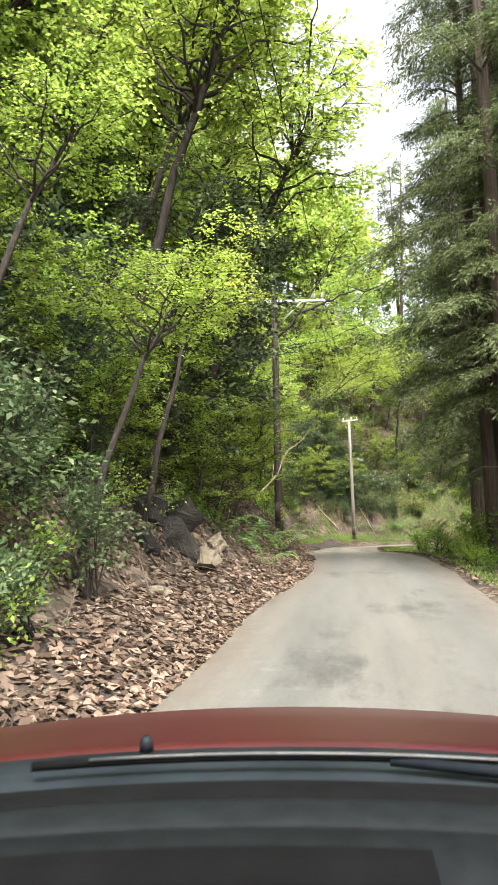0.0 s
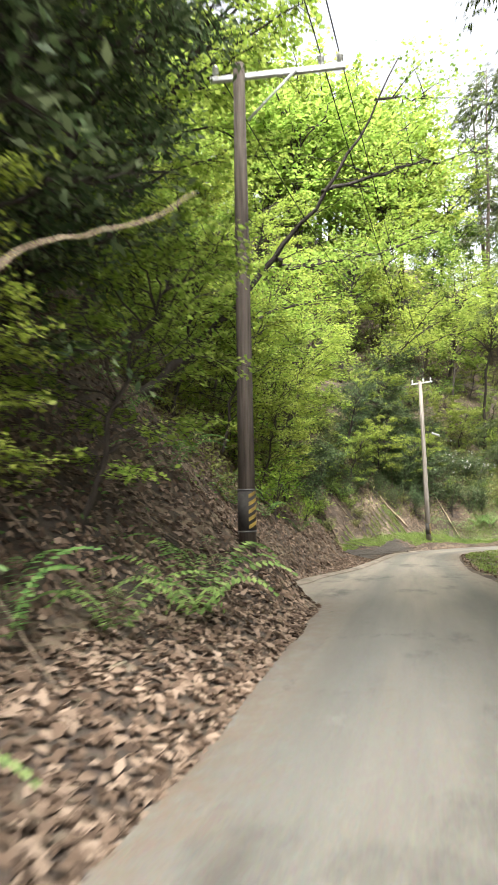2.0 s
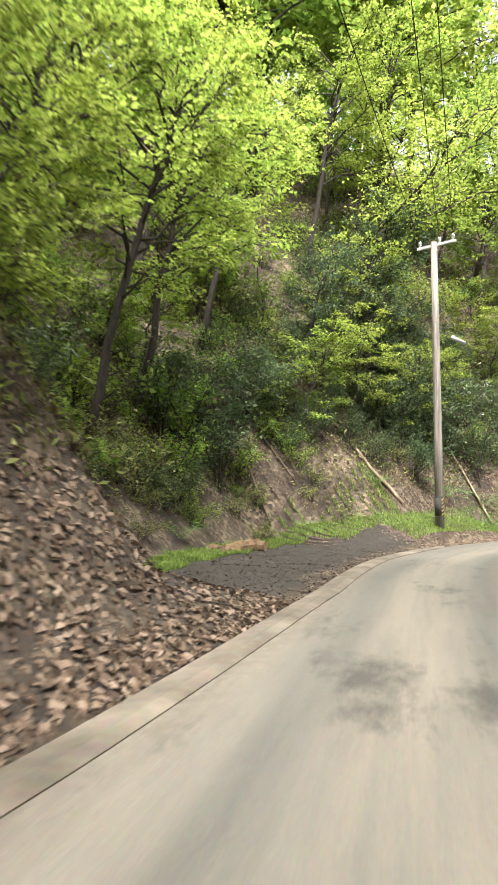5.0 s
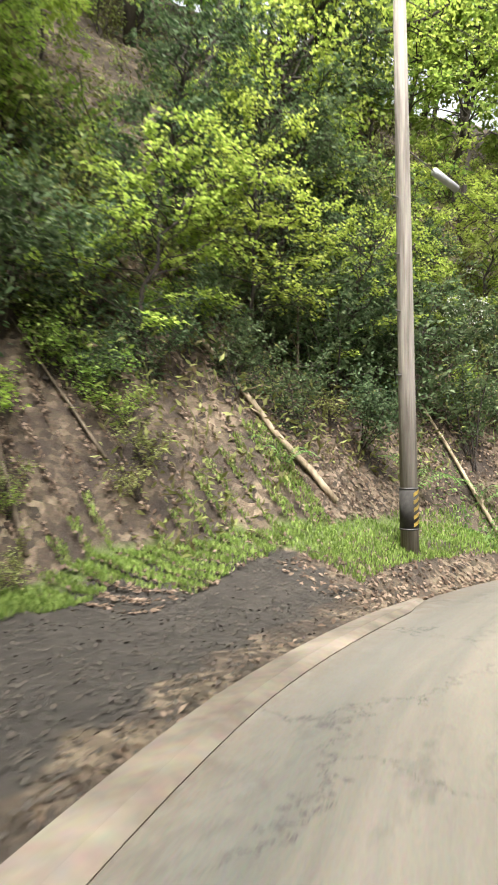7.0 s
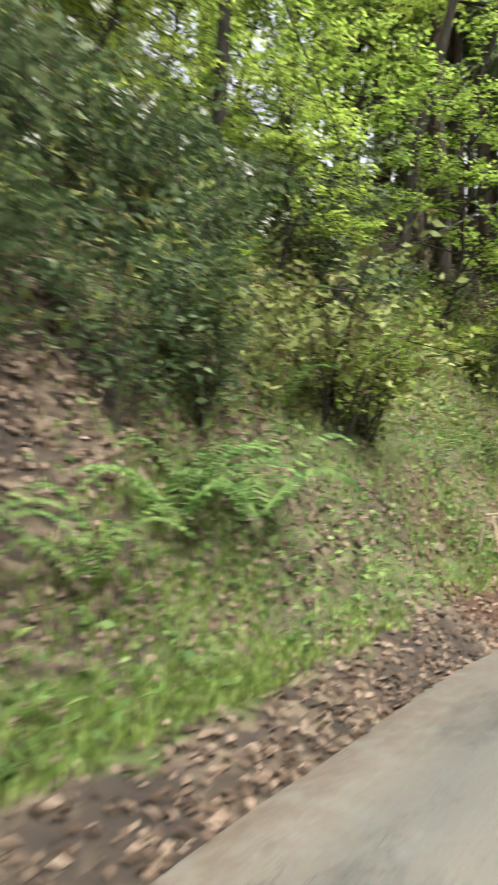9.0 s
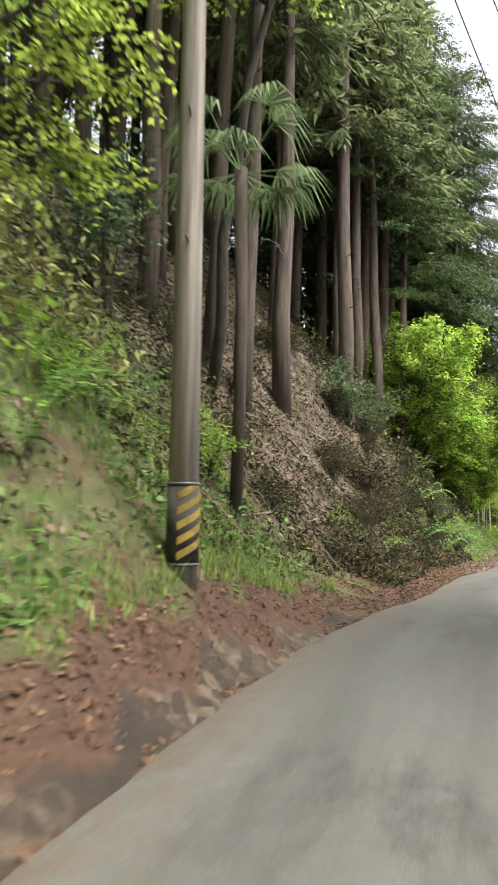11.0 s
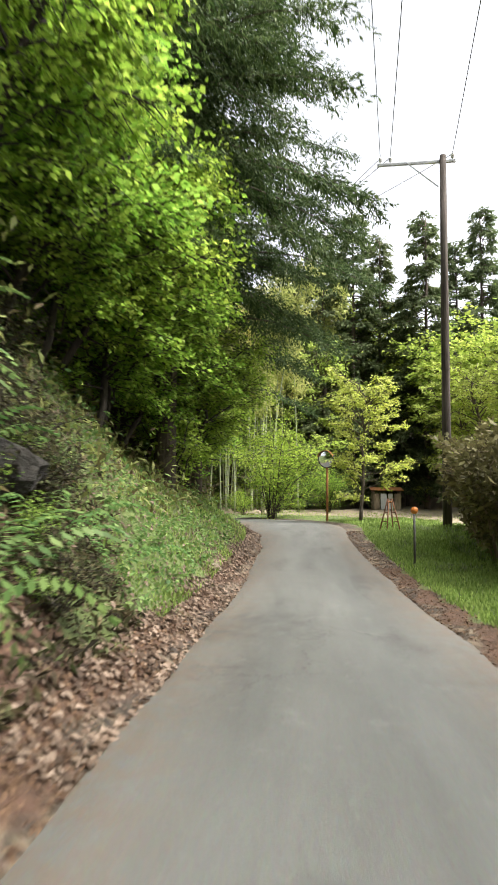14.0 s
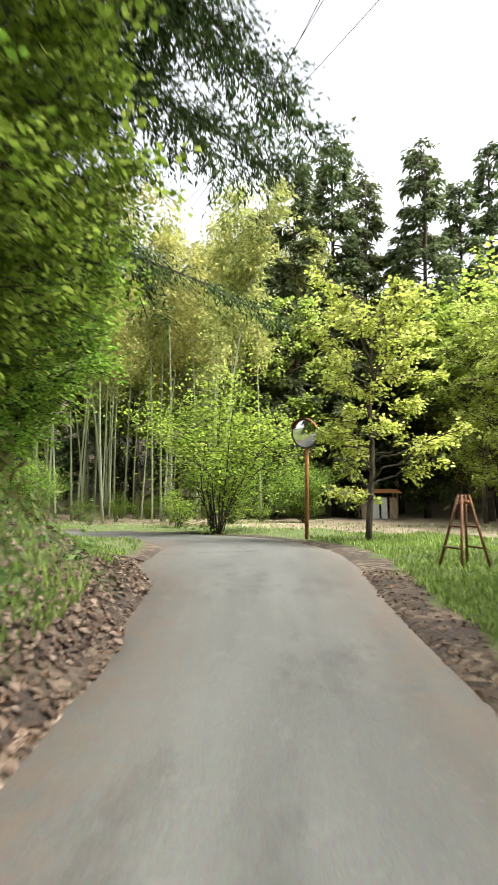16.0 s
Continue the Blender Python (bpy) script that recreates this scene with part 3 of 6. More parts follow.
def grow_broadleaf(gen, tall, lean, spread, clumps, per, leaf, flat=0.72, trunk=0.13, twigs=True, thick=0.26, clump=0.95, low=0.35, each=16, aspect=0.7):
    """Wood and leaf blades of a broad-leaved tree from the origin. lean: how far the top stands aside."""
    wood, top = Shape(), np.array([lean[0], lean[1], tall * 0.72])
    spine = bend((0, 0, -0.3), top, 0.08 * tall, 9, gen, 0.06)
    wood.tube(spine, np.linspace(trunk, trunk * 0.3, 9), 7)
    cards = []
    for i in range(clumps):
        f = low + (1 - low) * (i + gen.random()) / clumps
        a = along(spine, np.array([f]))[0]
        ang, reach = i * 2.4 + gen.normal() * 0.5, spread * gen.uniform(0.4, 1.05) * (1.15 - 0.5 * f)
        tip = a + np.array([math.cos(ang) * reach, math.sin(ang) * reach, gen.uniform(0.0, 0.5) * reach + tall * 0.10 * f])
        limb = bend(a, tip, 0.08 * reach, 7, gen, 0.07)
        wood.tube(limb, np.linspace(trunk * 0.3, 0.010, 7), 5)
        m = max(3, per // each)
        t = gen.uniform(0.25, 1.0, m) ** 0.8
        base = along(limb, t)
        way = ang + gen.choice([-1, 1], m) * gen.uniform(0.1, 1.35, m)
        long = clump * gen.uniform(0.5, 1.35, m)
        end = base + np.stack([np.cos(way) * long, np.sin(way) * long, long * (gen.normal(size=m) * thick - 0.06)], 1)
        if twigs:
            for p, q in zip(base, end):
                wood.tube([p, q], [0.010, 0.003], 3, False)
        cards.append(twig_leaves(base, end, each, leaf, gen, aspect, 1.0, 0.12, flat, 0.09 * clump))
    return wood, np.concatenate(cards)


def grow_cedar(gen, tall, bare, sprays, reach=2.2, trunk=0.2, spray=0.3, taper=0.75, slim=0.24, fluff=0.7, each=9, close=4.5):
    """A straight trunk with drooping limbs, each feathered with branchlets of needle sprays."""
    wood = Shape()
    wood.tube(bend((0, 0, -0.4), (gen.normal() * 0.15, gen.normal() * 0.15, tall), 0, 10, gen, 0.03), np.linspace(trunk, 0.03, 10), 9)
    cards, limbs = [], int((tall - bare) * close)
    for i in range(limbs):
        h = bare + (tall - bare) * (i + gen.random()) / limbs
        f = (h - bare) / (tall - bare)
        r = reach * (1.0 - f) ** taper * gen.uniform(0.55, 1.15) + 0.25
        a = gen.uniform(0, 2 * math.pi)
        tip = np.array([math.cos(a) * r, math.sin(a) * r, h - 0.3 * r + 0.35 * f])
        limb = bend((0, 0, h), tip, 0.09 * r, 6, gen, 0.03)
        wood.tube(limb, np.linspace(0.035, 0.006, 6), 4, False)
        m = max(3, int(sprays / limbs / each * (0.4 + 1.2 * (1 - f))))
        t = gen.uniform(0.2, 1.0, m)
        base = along(limb, t)
        way = a + gen.choice([-1, 1], m) * gen.uniform(0.2, 1.2, m)
        long = fluff * gen.uniform(0.5, 1.3, m) * (1.25 - 0.6 * t)
        end = base + np.stack([np.cos(way) * long, np.sin(way) * long, -long * gen.uniform(0.0, 0.7, m)], 1)
        cards.append(twig_leaves(base, end, each, spray, gen, slim, 0.75, 0.3, 0.5, 0.03))
    for i in range(int(bare * 1.6)):
        h, a, r = gen.uniform(0.3 * bare, bare), gen.uniform(0, 2 * math.pi), gen.uniform(0.3, 1.4)
        wood.tube([(0, 0, h), (math.cos(a) * r * 0.6, math.sin(a) * r * 0.6, h + 0.02), (math.cos(a) * r, math.sin(a) * r, h - 0.15 * r)], [0.018, 0.011, 0.004], 3, False)
    return wood, np.concatenate(cards)


def grow_shrub(gen, wide, tall, leaves, leaf, flat=0.45, stems=7, each=11, aspect=0.5):
    wood, cards = Shape(), []
    for i in range(stems):
        a, r = i * 2.4 + gen.normal() * 0.4, wide * gen.uniform(0.2, 1.0)
        tip = np.array([math.cos(a) * r, math.sin(a) * r, tall * gen.uniform(0.5, 1.0)])
        st = bend((gen.normal() * 0.06, gen.normal() * 0.06, -0.2), tip, 0.12 * tall, 7, gen, 0.04)
        wood.tube(st, np.linspace(0.022, 0.005, 7), 4, False)
        m = max(3, leaves // stems // each)
        base = along(st, gen.beta(2.0, 1.1, m))
        way, long = gen.uniform(0, 2 * math.pi, m), wide * gen.uniform(0.15, 0.6, m)
        end = base + np.stack([np.cos(way) * long, np.sin(way) * long, long * gen.uniform(-0.35, 0.75, m)], 1)
        end[:, 2] = np.maximum(end[:, 2], 0.03)
        for p, q in zip(base[::2], end[::2]):
            wood.tube([p, q], [0.007, 0.003], 3, False)
        cards.append(twig_leaves(base, end, each, leaf, gen, aspect, 0.95, 0.1, flat, 0.05 * wide))
    return wood, np.concatenate(cards)


def plant(kind, grown, wood_mat, leaf_mat, label, category, place, group, wood_name="trunk", turn=0.0, size=1.0):
    ob = thing(kind, place, label, category, group, turn, size)
    attach(wood_name, grown[0].mesh(wood_name, wood_mat), ob)
    attach("crown", quads_mesh("crown", grown[1], leaf_mat), ob)
    return ob


def again(ob, place, turn, size, tilt=(0, 0), label=""):
    m = Matrix.LocRotScale(place, Euler((tilt[0], tilt[1], turn)), None)
    c = copy_thing(ob, m)
    c.scale = (size, size, size * random.uniform(0.92, 1.1))
    if label:
        c["label"] = label
    return c


def scatter(models, places, lo, hi, tilt=0.06):
    """Copies of the models in turn at the places."""
    for i, p in enumerate(places):
        again(models[i % len(models)], p, random.uniform(0, 6.28), random.uniform(lo, hi), (random.gauss(0, tilt), random.gauss(0, tilt)))


G = np.random.default_rng


def overhang(models, spots, lo, hi):
    """Trees at (station, metres beyond the left edge) that lean out over the lane."""
    for i, (st, l) in enumerate(spots):
        k = int(np.abs(STATION - st).argmin())
        out = math.atan2(-TANGENT[k, 0], TANGENT[k, 1])
        again(models[i % len(models)], bank(st, l), out + random.uniform(-0.5, 0.5), random.uniform(lo, hi), (random.gauss(0, 0.05), random.gauss(0, 0.05)))


maples = [plant("maple_tree", grow_broadleaf(G(11 + i), 10.0, ln, 3.9, 30, 270, 0.125, clump=0.75, thick=0.2), dark_bark, maple_leaf,
                "maple tree with layered sprays of bright yellow-green leaves", "tree", bank(st, l), "maples on the hillside")
          for i, (ln, st, l) in enumerate([((2.6, 0.4), 41, 7.5), ((2.0, -0.8), 56, 9.0), ((2.2, 1.0), 22, 11)])]
far_maple = plant("maple_tree", grow_broadleaf(G(19), 10.0, (2.4, 0.3), 4.0, 28, 165, 0.22, clump=0.9, twigs=False, each=15), dark_bark, maple_leaf,
                  "maple tree with layered sprays of bright yellow-green leaves", "tree", bank(47, 24), "maples on the hillside")
overhang([far_maple], [(44, 19), (52, 20), (60, 19), (36, 20), (28, 19), (67, 18), (32, 15), (36, 15), (42, 14), (46, 15.5), (50, 16), (55, 15.5), (60, 15), (64.5, 15), (24, 17), (19, 16), (12, 15), (48, 21), (56, 22), (63, 23), (40, 25), (70, 21),
                       (52, 27), (58, 27), (45, 29), (66, 27), (34, 26), (26, 25)], 1.0, 1.5)
overhang([far_maple], [(50, 24), (54, 25), (47, 25), (57, 24), (51, 31), (55, 30), (60, 30), (48, 34), (53, 35), (46, 38), (58, 35)], 1.0, 1.4)
overhang(maples, [(36.5, 4.4), (34.6, 6.0), (16, 5.2), (20, 6.8), (29, 10), (38, 9.5), (45, 8.5), (48, 11), (51, 9.5), (53, 13), (58, 11), (61, 9), (64, 11), (67, 9), (70.5, 10)], 0.85, 1.15)

overhang(maples, [(25.6, 7.4), (29.6, 8.0), (33.2, 8.4), (22.4, 8.8), (36.6, 8.2), (27.4, 11.5), (31.4, 12.5), (18.6, 9.4)], 1.25, 1.55)
overhang(maples, [(51, 5.0), (53.6, 5.8), (49.6, 6.4), (56.4, 6.8)], 0.75, 0.95)
high_maple = plant("maple_tree", grow_broadleaf(G(17), 12.0, (3.0, 0.3), 3.6, 24, 260, 0.12, clump=0.8, thick=0.2, low=0.62), dark_bark, maple_leaf,
                   "tall maple with a high crown of yellow-green leaves over the lane", "tree", bank(26.5, 4.2), "maples on the hillside")
overhang([high_maple], [(26.0, 3.4), (27.7, 2.5), (29.8, 4.6), (33.2, 5.0), (70.0, 3.8), (78, 3.4), (66.5, 4.6), (72.4, 4.6)], 0.85, 1.05)
overhang([high_maple], [(21.2, 1.7), (19.8, 2.6), (23.9, 2.0)], 0.4, 0.46)
overhang([far_maple], [(random.uniform(36, 74), random.uniform(13, 34)) for _ in range(34)], 1.3, 1.8)

# smaller maples that clothe the slope from the ground up
slope_maples = [plant("young_maple", grow_broadleaf(G(21 + i), 5.2, ln, 2.3, 30, 180, 0.10, 0.62, 0.06, thick=0.17, clump=0.52, low=0.15), dark_bark, maple_leaf,
                      "young maple with flat layers of fresh green leaves", "tree", bank(st, l), "young maples on the slope")
                for i, (ln, st, l) in enumerate([((1.3, 0.2), 34.0, 6.2), ((0.9, -0.4), 39.6, 3.4)])]
overhang(slope_maples, [(12.5, 5.6), (15.5, 6.6), (18, 6.2), (20.6, 7.2), (23.2, 6.0), (25.4, 7.6), (35.4, 6.5), (37, 7.0), (14, 9), (17, 10), (20, 10.5), (23, 9.6),
                        (26, 11), (40.6, 4.6), (42.6, 6.6), (44.4, 4.4)], 0.9, 1.3)
overhang(slope_maples, [(46.4, 4.8), (49.5, 6.4), (52.2, 9.5), (54.4, 6.6), (47.6, 9.5), (57, 7.5), (60.2, 5), (62.4, 7), (64.4, 4.2), (71.4, 3.4), (51, 13.5), (55.5, 12), (59, 10), (63.5, 9.4), (48.5, 14), (68, 8)], 0.6, 1.05)
overhang(slope_maples, [(30.2, 1.9), (21.4, 3.4), (23.4, 3.2), (19.4, 3.8), (17.6, 3.2), (25.2, 2.6), (71.4, 2.2)], 0.6, 0.75)
overhang(slope_maples, [(40.4, 2.6), (41.8, 2.0), (43.2, 2.6), (44.6, 2.2), (46.2, 3.2), (42.4, 4.0), (45.2, 4.6), (66.6, 3.2), (68.4, 4.0), (64.6, 4.8), (67.4, 5.6)], 0.6, 0.85)


greens = [plant("hillside_tree", grow_broadleaf(G(31 + i), 8.0, ln, 2.8, 24, 175, 0.17, 0.5, 0.10, thick=0.5, clump=0.7, twigs=False), dark_bark, mid_leaf,
                "broad-leaved tree with dull green leaves among the undergrowth", "tree", bank(st, l), "dull green trees on the hillside")
          for i, (ln, st, l) in enumerate([((1.6, 0.2), 25.5, 7.5), ((0.8, 0.5), 66, 7)])]
overhang(greens, [(9, 9), (27, 8), (31, 8.2), (34, 9), (15, 12), (22, 11), (40, 11.5), (43.5, 10.5), (47, 13), (52, 11.5), (57, 13), (62.5, 12), (65, 8.5), (69.5, 12),
                  (73, 8), (54, 18), (44, 18), (26, 17), (70, 16), (8, 16), (63, 19), (58, 18.5), (73, 13)], 0.85, 1.2)

evergreens = [plant("evergreen_shrub", grow_shrub(G(41 + i), 1.5, 2.7, 2000, 0.125), dark_bark, dark_leaf,
                    "dark evergreen shrub with glossy leaves on the bank", "shrub", bank(st, l), "evergreen shrubs on the bank", "stem")
              for i, (st, l) in enumerate([(24, 4.2), (55, 4.6)])]
scatter(evergreens, [bank(st, l) for st, l in [
    (12, 3.6), (15, 4.5), (18, 3.4), (19.2, 3.0), (21.4, 3.2), (23.4, 3.4), (25.2, 3.6), (26.4, 4.2), (20.4, 4.6), (22.8, 5.0), (25, 5.4), (36, 5.5), (52, 6), (54, 5.4), (55.4, 5.8), (56.2, 5.0), (57, 4.4), (57.8, 5.4), (49, 5.4), (62.2, 1.9), (63.2, 1.8), (64.1, 1.7),
    (67.5, 3.4), (75.5, 3.6), (85.8, 2.6), (84.6, 2.8), (91.5, 3.0), (20, 8), (17, 6.5)]], 0.55, 0.95, 0.2)

evergreen_trees = [plant("evergreen_tree", grow_broadleaf(G(45 + i), 7.0, ln, 2.4, 34, 190, 0.14, 0.45, 0.11, thick=0.35, clump=0.7, low=0.12, each=11, aspect=0.45), dark_bark, dark_leaf,
                        "evergreen tree with dense dark glossy leaves on the bank", "tree", bank(st, l), "evergreen trees on the bank")
                   for i, (ln, st, l) in enumerate([((1.7, 0.3), 26.2, 3.2), ((1.0, -0.3), 60.6, 5.2)])]
overhang(evergreen_trees, [(28.0, 2.6), (29.2, 2.9), (31.4, 3.6), (29.8, 6.0)], 0.75, 0.9)
scatter(evergreens, [bank(st, l) for st, l in [(18.6, 2.0), (19.6, 2.4), (20.6, 2.1), (17.6, 2.4)]], 0.5, 0.75, 0.2)
scatter(evergreen_trees, [stand(x, y) for x, y in [(2.2, 32.6), (1.0, 33.4), (3.4, 33.2)]], 0.6, 0.8)

scatter(evergreens, [stand(x, y) for x, y in [(2.3, 31.3), (3.0, 31.9), (1.6, 31.6), (2.7, 32.4), (3.7, 32.2)]], 0.8, 1.1, 0.15)

brights = [plant("bright_shrub", grow_shrub(G(51 + i), 1.1, 1.7, 1150, 0.10, 0.55), dark_bark, bright_leaf,
                 "leafy shrub with fresh bright green leaves on the bank", "shrub", bank(st, l), "fresh green shrubs on the bank", "stem")
           for i, (st, l) in enumerate([(43.8, 2.0), (53.5, 4.6)])]
scatter(brights, [bank(st, l) for st, l in [
    (33, 5.4), (36.4, 5.2), (41.6, 2.4), (41, 1.4), (42, 2.8), (43.5, 1.3), (44.8, 2.2), (50, 4.8), (51.5, 5.4), (55.5, 4.6), (62.5, 2.4),
    (64.8, 2.4), (66.8, 1.8), (68.4, 2.4), (70, 1.3), (72.5, 1.6), (75, 1.6), (65.9, 3.2), (71, 2.6), (46, 3.2), (40.5, 3.4)]], 0.4, 0.9, 0.2)

mids = [plant("undergrowth_shrub", grow_shrub(G(61 + i), 1.3, 1.3, 850, 0.112, 0.4, 9), dark_bark, leaf_of,
              "tangled dull green undergrowth shrub on the slope", "shrub", bank(st, l), "undergrowth shrubs on the slope", "stem")
        for i, (st, l, leaf_of) in enumerate([(34, 6.0, mid_leaf), (65.8, 1.6, olive_leaf)])]
scatter(evergreens, [bank(st, l) for st, l in [(24.4, 4.4), (26, 5.2), (27, 3.2), (28, 4.4), (29.2, 3.4), (30.2, 4.8), (26.8, 6.6), (31.4, 5.8)]], 1.0, 1.4, 0.15)
scatter(mids, [bank(random.uniform(45.5, 57.5), random.uniform(4.0, 9)) for _ in range(34)], 0.45, 0.9, 0.3)
scatter(evergreens, [bank(random.uniform(63.5, 73), random.uniform(2.0, 6)) for _ in range(12)], 0.35, 0.6, 0.3)
scatter(evergreens, [bank(random.uniform(46, 57), random.uniform(4.2, 9)) for _ in range(12)], 0.3, 0.55, 0.3)
scatter(brights, [bank(random.uniform(45.5, 63), random.uniform(4.0, 8)) for _ in range(30)], 0.3, 0.6, 0.3)
scatter(mids, [bank(random.uniform(49.5, 57), random.uniform(3.5, 4.8)) for _ in range(14)], 0.25, 0.5, 0.3)
scatter(evergreens, [bank(random.uniform(50, 57), random.uniform(3.7, 4.8)) for _ in range(5)], 0.25, 0.4, 0.3)
overhang(slope_maples, [(57.2, 4.0), (59.0, 3.6), (60.6, 3.2), (62.0, 3.6)], 0.6, 0.8)
overhang(evergreen_trees, [(58.2, 4.8), (60.0, 4.2)], 0.6, 0.7)
overhang(slope_maples, [(random.uniform(48, 60), random.uniform(9, 17)) for _ in range(12)], 0.7, 1.1)
scatter(evergreens, [bank(random.uniform(84, 93), random.uniform(6, 15)) for _ in range(5)], 1.2, 2.0, 0.1)
overhang(greens, [(75, 15), (88, 18), (72, 18)], 1.0, 1.4)
scatter(mids, [bank(random.uniform(56.5, 63), random.uniform(3.7, 9)) for _ in range(30)], 0.4, 0.85, 0.3)
scatter(evergreens, [bank(st, l) for st, l in [(57.4, 3.6), (58.2, 3.0), (59.0, 2.5), (58.8, 4.0), (56.8, 4.4), (60.2, 2.3)]], 0.35, 0.6, 0.25)
scatter(mids, [bank(random.uniform(56.6, 62), random.uniform(2.2, 5)) for _ in range(16)], 0.3, 0.6, 0.3)
scatter(brights, [bank(random.uniform(56, 63.5), random.uniform(3.8, 9)) for _ in range(12)], 0.25, 0.55, 0.3)
scatter(evergreens, [bank(st, l) for st, l in [(59.2, 3.4), (60.2, 3.0), (61, 3.8), (61.8, 3.2), (60.6, 4.6), (58, 3.6), (62.4, 5.2), (59, 5.4), (57.6, 6.2), (60, 7.5)]], 0.4, 0.75, 0.25)
scatter([mids[0], evergreens[1]], [bank(st, l) for st, l in [(18.0, 1.3), (18.8, 1.0), (19.6, 1.5), (20.4, 1.2), (19.2, 1.9), (18.4, 1.8)]], 0.35, 0.55, 0.25)
overhang(slope_maples, [(22.8, 2.5), (24.4, 2.6), (26.6, 2.1), (27.8, 1.9)], 0.42, 0.52)
scatter([mids[0], brights[1]], [bank(st, l) for st, l in [(22.4, 2.0), (23.2, 2.6), (24.8, 2.1), (26.0, 2.0), (27.0, 2.3), (27.8, 1.8), (21.6, 2.4)]], 0.35, 0.6, 0.25)
scatter(brights, [verge(st, r) for st, r in [(27.0, 0.6), (28.4, 0.5), (29.8, 0.7), (31.0, 0.8)]], 0.3, 0.45, 0.2)
darks = [plant("undergrowth_shrub", grow_shrub(G(65), 1.2, 1.4, 1300, 0.09, 0.4, 10), dark_bark, shaded_dry_leaf,
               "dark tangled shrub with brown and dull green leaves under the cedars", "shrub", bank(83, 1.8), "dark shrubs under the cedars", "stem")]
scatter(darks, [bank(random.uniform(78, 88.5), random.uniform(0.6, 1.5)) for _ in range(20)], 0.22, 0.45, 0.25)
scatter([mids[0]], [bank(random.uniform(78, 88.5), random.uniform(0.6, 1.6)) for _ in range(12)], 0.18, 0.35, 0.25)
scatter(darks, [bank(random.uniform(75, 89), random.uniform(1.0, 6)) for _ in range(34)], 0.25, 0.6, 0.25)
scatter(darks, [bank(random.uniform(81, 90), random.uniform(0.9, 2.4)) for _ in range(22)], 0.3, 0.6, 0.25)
hill = [(random.uniform(44, 69), random.uniform(4.6, 17)) for _ in range(76)]
scatter(mids, [bank(*q) for q in hill[:50]], 0.7, 1.5, 0.25)
scatter(brights, [bank(*q) for q in hill[50:]], 0.5, 1.0, 0.25)
overhang([far_maple], [(79, 13), (83, 17), (87, 19)], 1.0, 1.3)
overhang([far_maple], [(random.uniform(46, 66), random.uniform(9, 20)) for _ in range(16)], 0.45, 0.75)
scatter([mids[0], evergreens[0], evergreens[1]], [bank(st, l) for st, l in [(17, 2.0), (18.2, 2.8), (19.2, 1.9), (20.4, 2.7), (16, 3.0), (22, 2.8), (18.8, 2.3), (20.9, 2.2), (23.2, 2.7), (24.6, 2.9), (26, 2.7)]], 0.35, 0.7, 0.25)
pick = []
while len(pick) < 80:
    st, l = random.uniform(8, 97), random.uniform(1.4, 13)
    if (20 < st < 40.5 and l < 4.5) or (47.5 < st < 62 and l < 4.2) or 74 < st < 90:
        continue
    pick.append(bank(st, l))
scatter(mids, pick, 0.6, 1.2, 0.25)

# cedars: the dark stand on the right at the start, and the one above the lane further on
cedars = [plant("cedar_tree", grow_cedar(G(71 + i), 21.0, b, nb, rc, 0.2, sp), cedar_bark, cedar_leaf,
                "tall straight cedar with bare trunk and drooping dark foliage", "tree", verge(st, r), "cedars beside the lane")
          for i, (b, rc, nb, sp, st, r) in enumerate([(4.0, 3.0, 44000, 0.115, 31.5, 1.9), (8.5, 2.5, 3000, 0.36, 33, 4.0)])]
dense_cedar = plant("cedar_tree", grow_cedar(G(74), 19.0, 4.0, 52000, 4.2, 0.21, 0.13, 0.38, 0.28, 0.8, 14), cedar_bark, shaded_needle_leaf,
                    "tall dark cedar with dense boughs over the lane", "tree", bank(95.2, 1.6), "cedars beside the lane")
scatter([cedars[0]], [verge(st, r) for st, r in [(26.6, 3.0), (29, 4.6), (35.5, 3.8), (39, 4.4), (43.5, 4.0), (30.8, 1.5), (27.8, 1.3), (29.6, 1.8), (47, 5.0), (41, 6.5), (51, 7), (23.0, 4.2)]], 0.9, 1.15, 0.02)
scatter([cedars[1]], [verge(st, r) for st, r in [
    (28.5, 7), (34, 8), (38, 9), (44, 8), (30, 10), (48, 11), (55, 13), (24, 9), (42, 13), (60, 16), (36, 14), (27, 14), (66, 14), (52, 17), (12, 5), (56, 9), (62, 12)]], 0.85, 1.15, 0.02)
scatter([cedars[1]], [bank(st, l) for st, l in [
    (72.5, 9), (74.4, 5.4), (75.5, 7.2), (77.5, 4.4), (78.5, 8), (79.4, 3.4), (80, 5.8), (81, 3.2), (82.5, 7), (82.8, 4.2), (84, 4.6), (85, 8.6), (85.4, 3.2), (86, 5.4), (87.5, 5.8), (88.6, 3.6), (89, 8), (90, 4.4),
    (91.5, 6.4), (93, 8.2), (95, 7), (93.5, 4.0), (96.5, 5.4), (76.5, 11), (81, 12), (86, 12.5), (73, 13), (90, 11), (79, 15), (84, 16), (89, 15), (75, 17), (94.5, 5.4)]], 0.9, 1.2, 0.02)
scatter([dense_cedar], [bank(st, l) for st, l in [(95.5, 4.2), (93.2, 4.2), (90.6, 4.6), (97.6, 3.6), (88.4, 5.0), (92, 6.2), (99.4, 5.0), (94.4, 4.6), (96.4, 2.6)]], 0.95, 1.1, 0.02)
scatter([cedars[1]], [bank(st, l) for st, l in [(87.2, 3.4), (87.8, 2.9), (89.2, 3.2), (89.8, 2.7), (86.4, 3.8), (90.8, 3.3)]], 0.85, 1.1, 0.02)
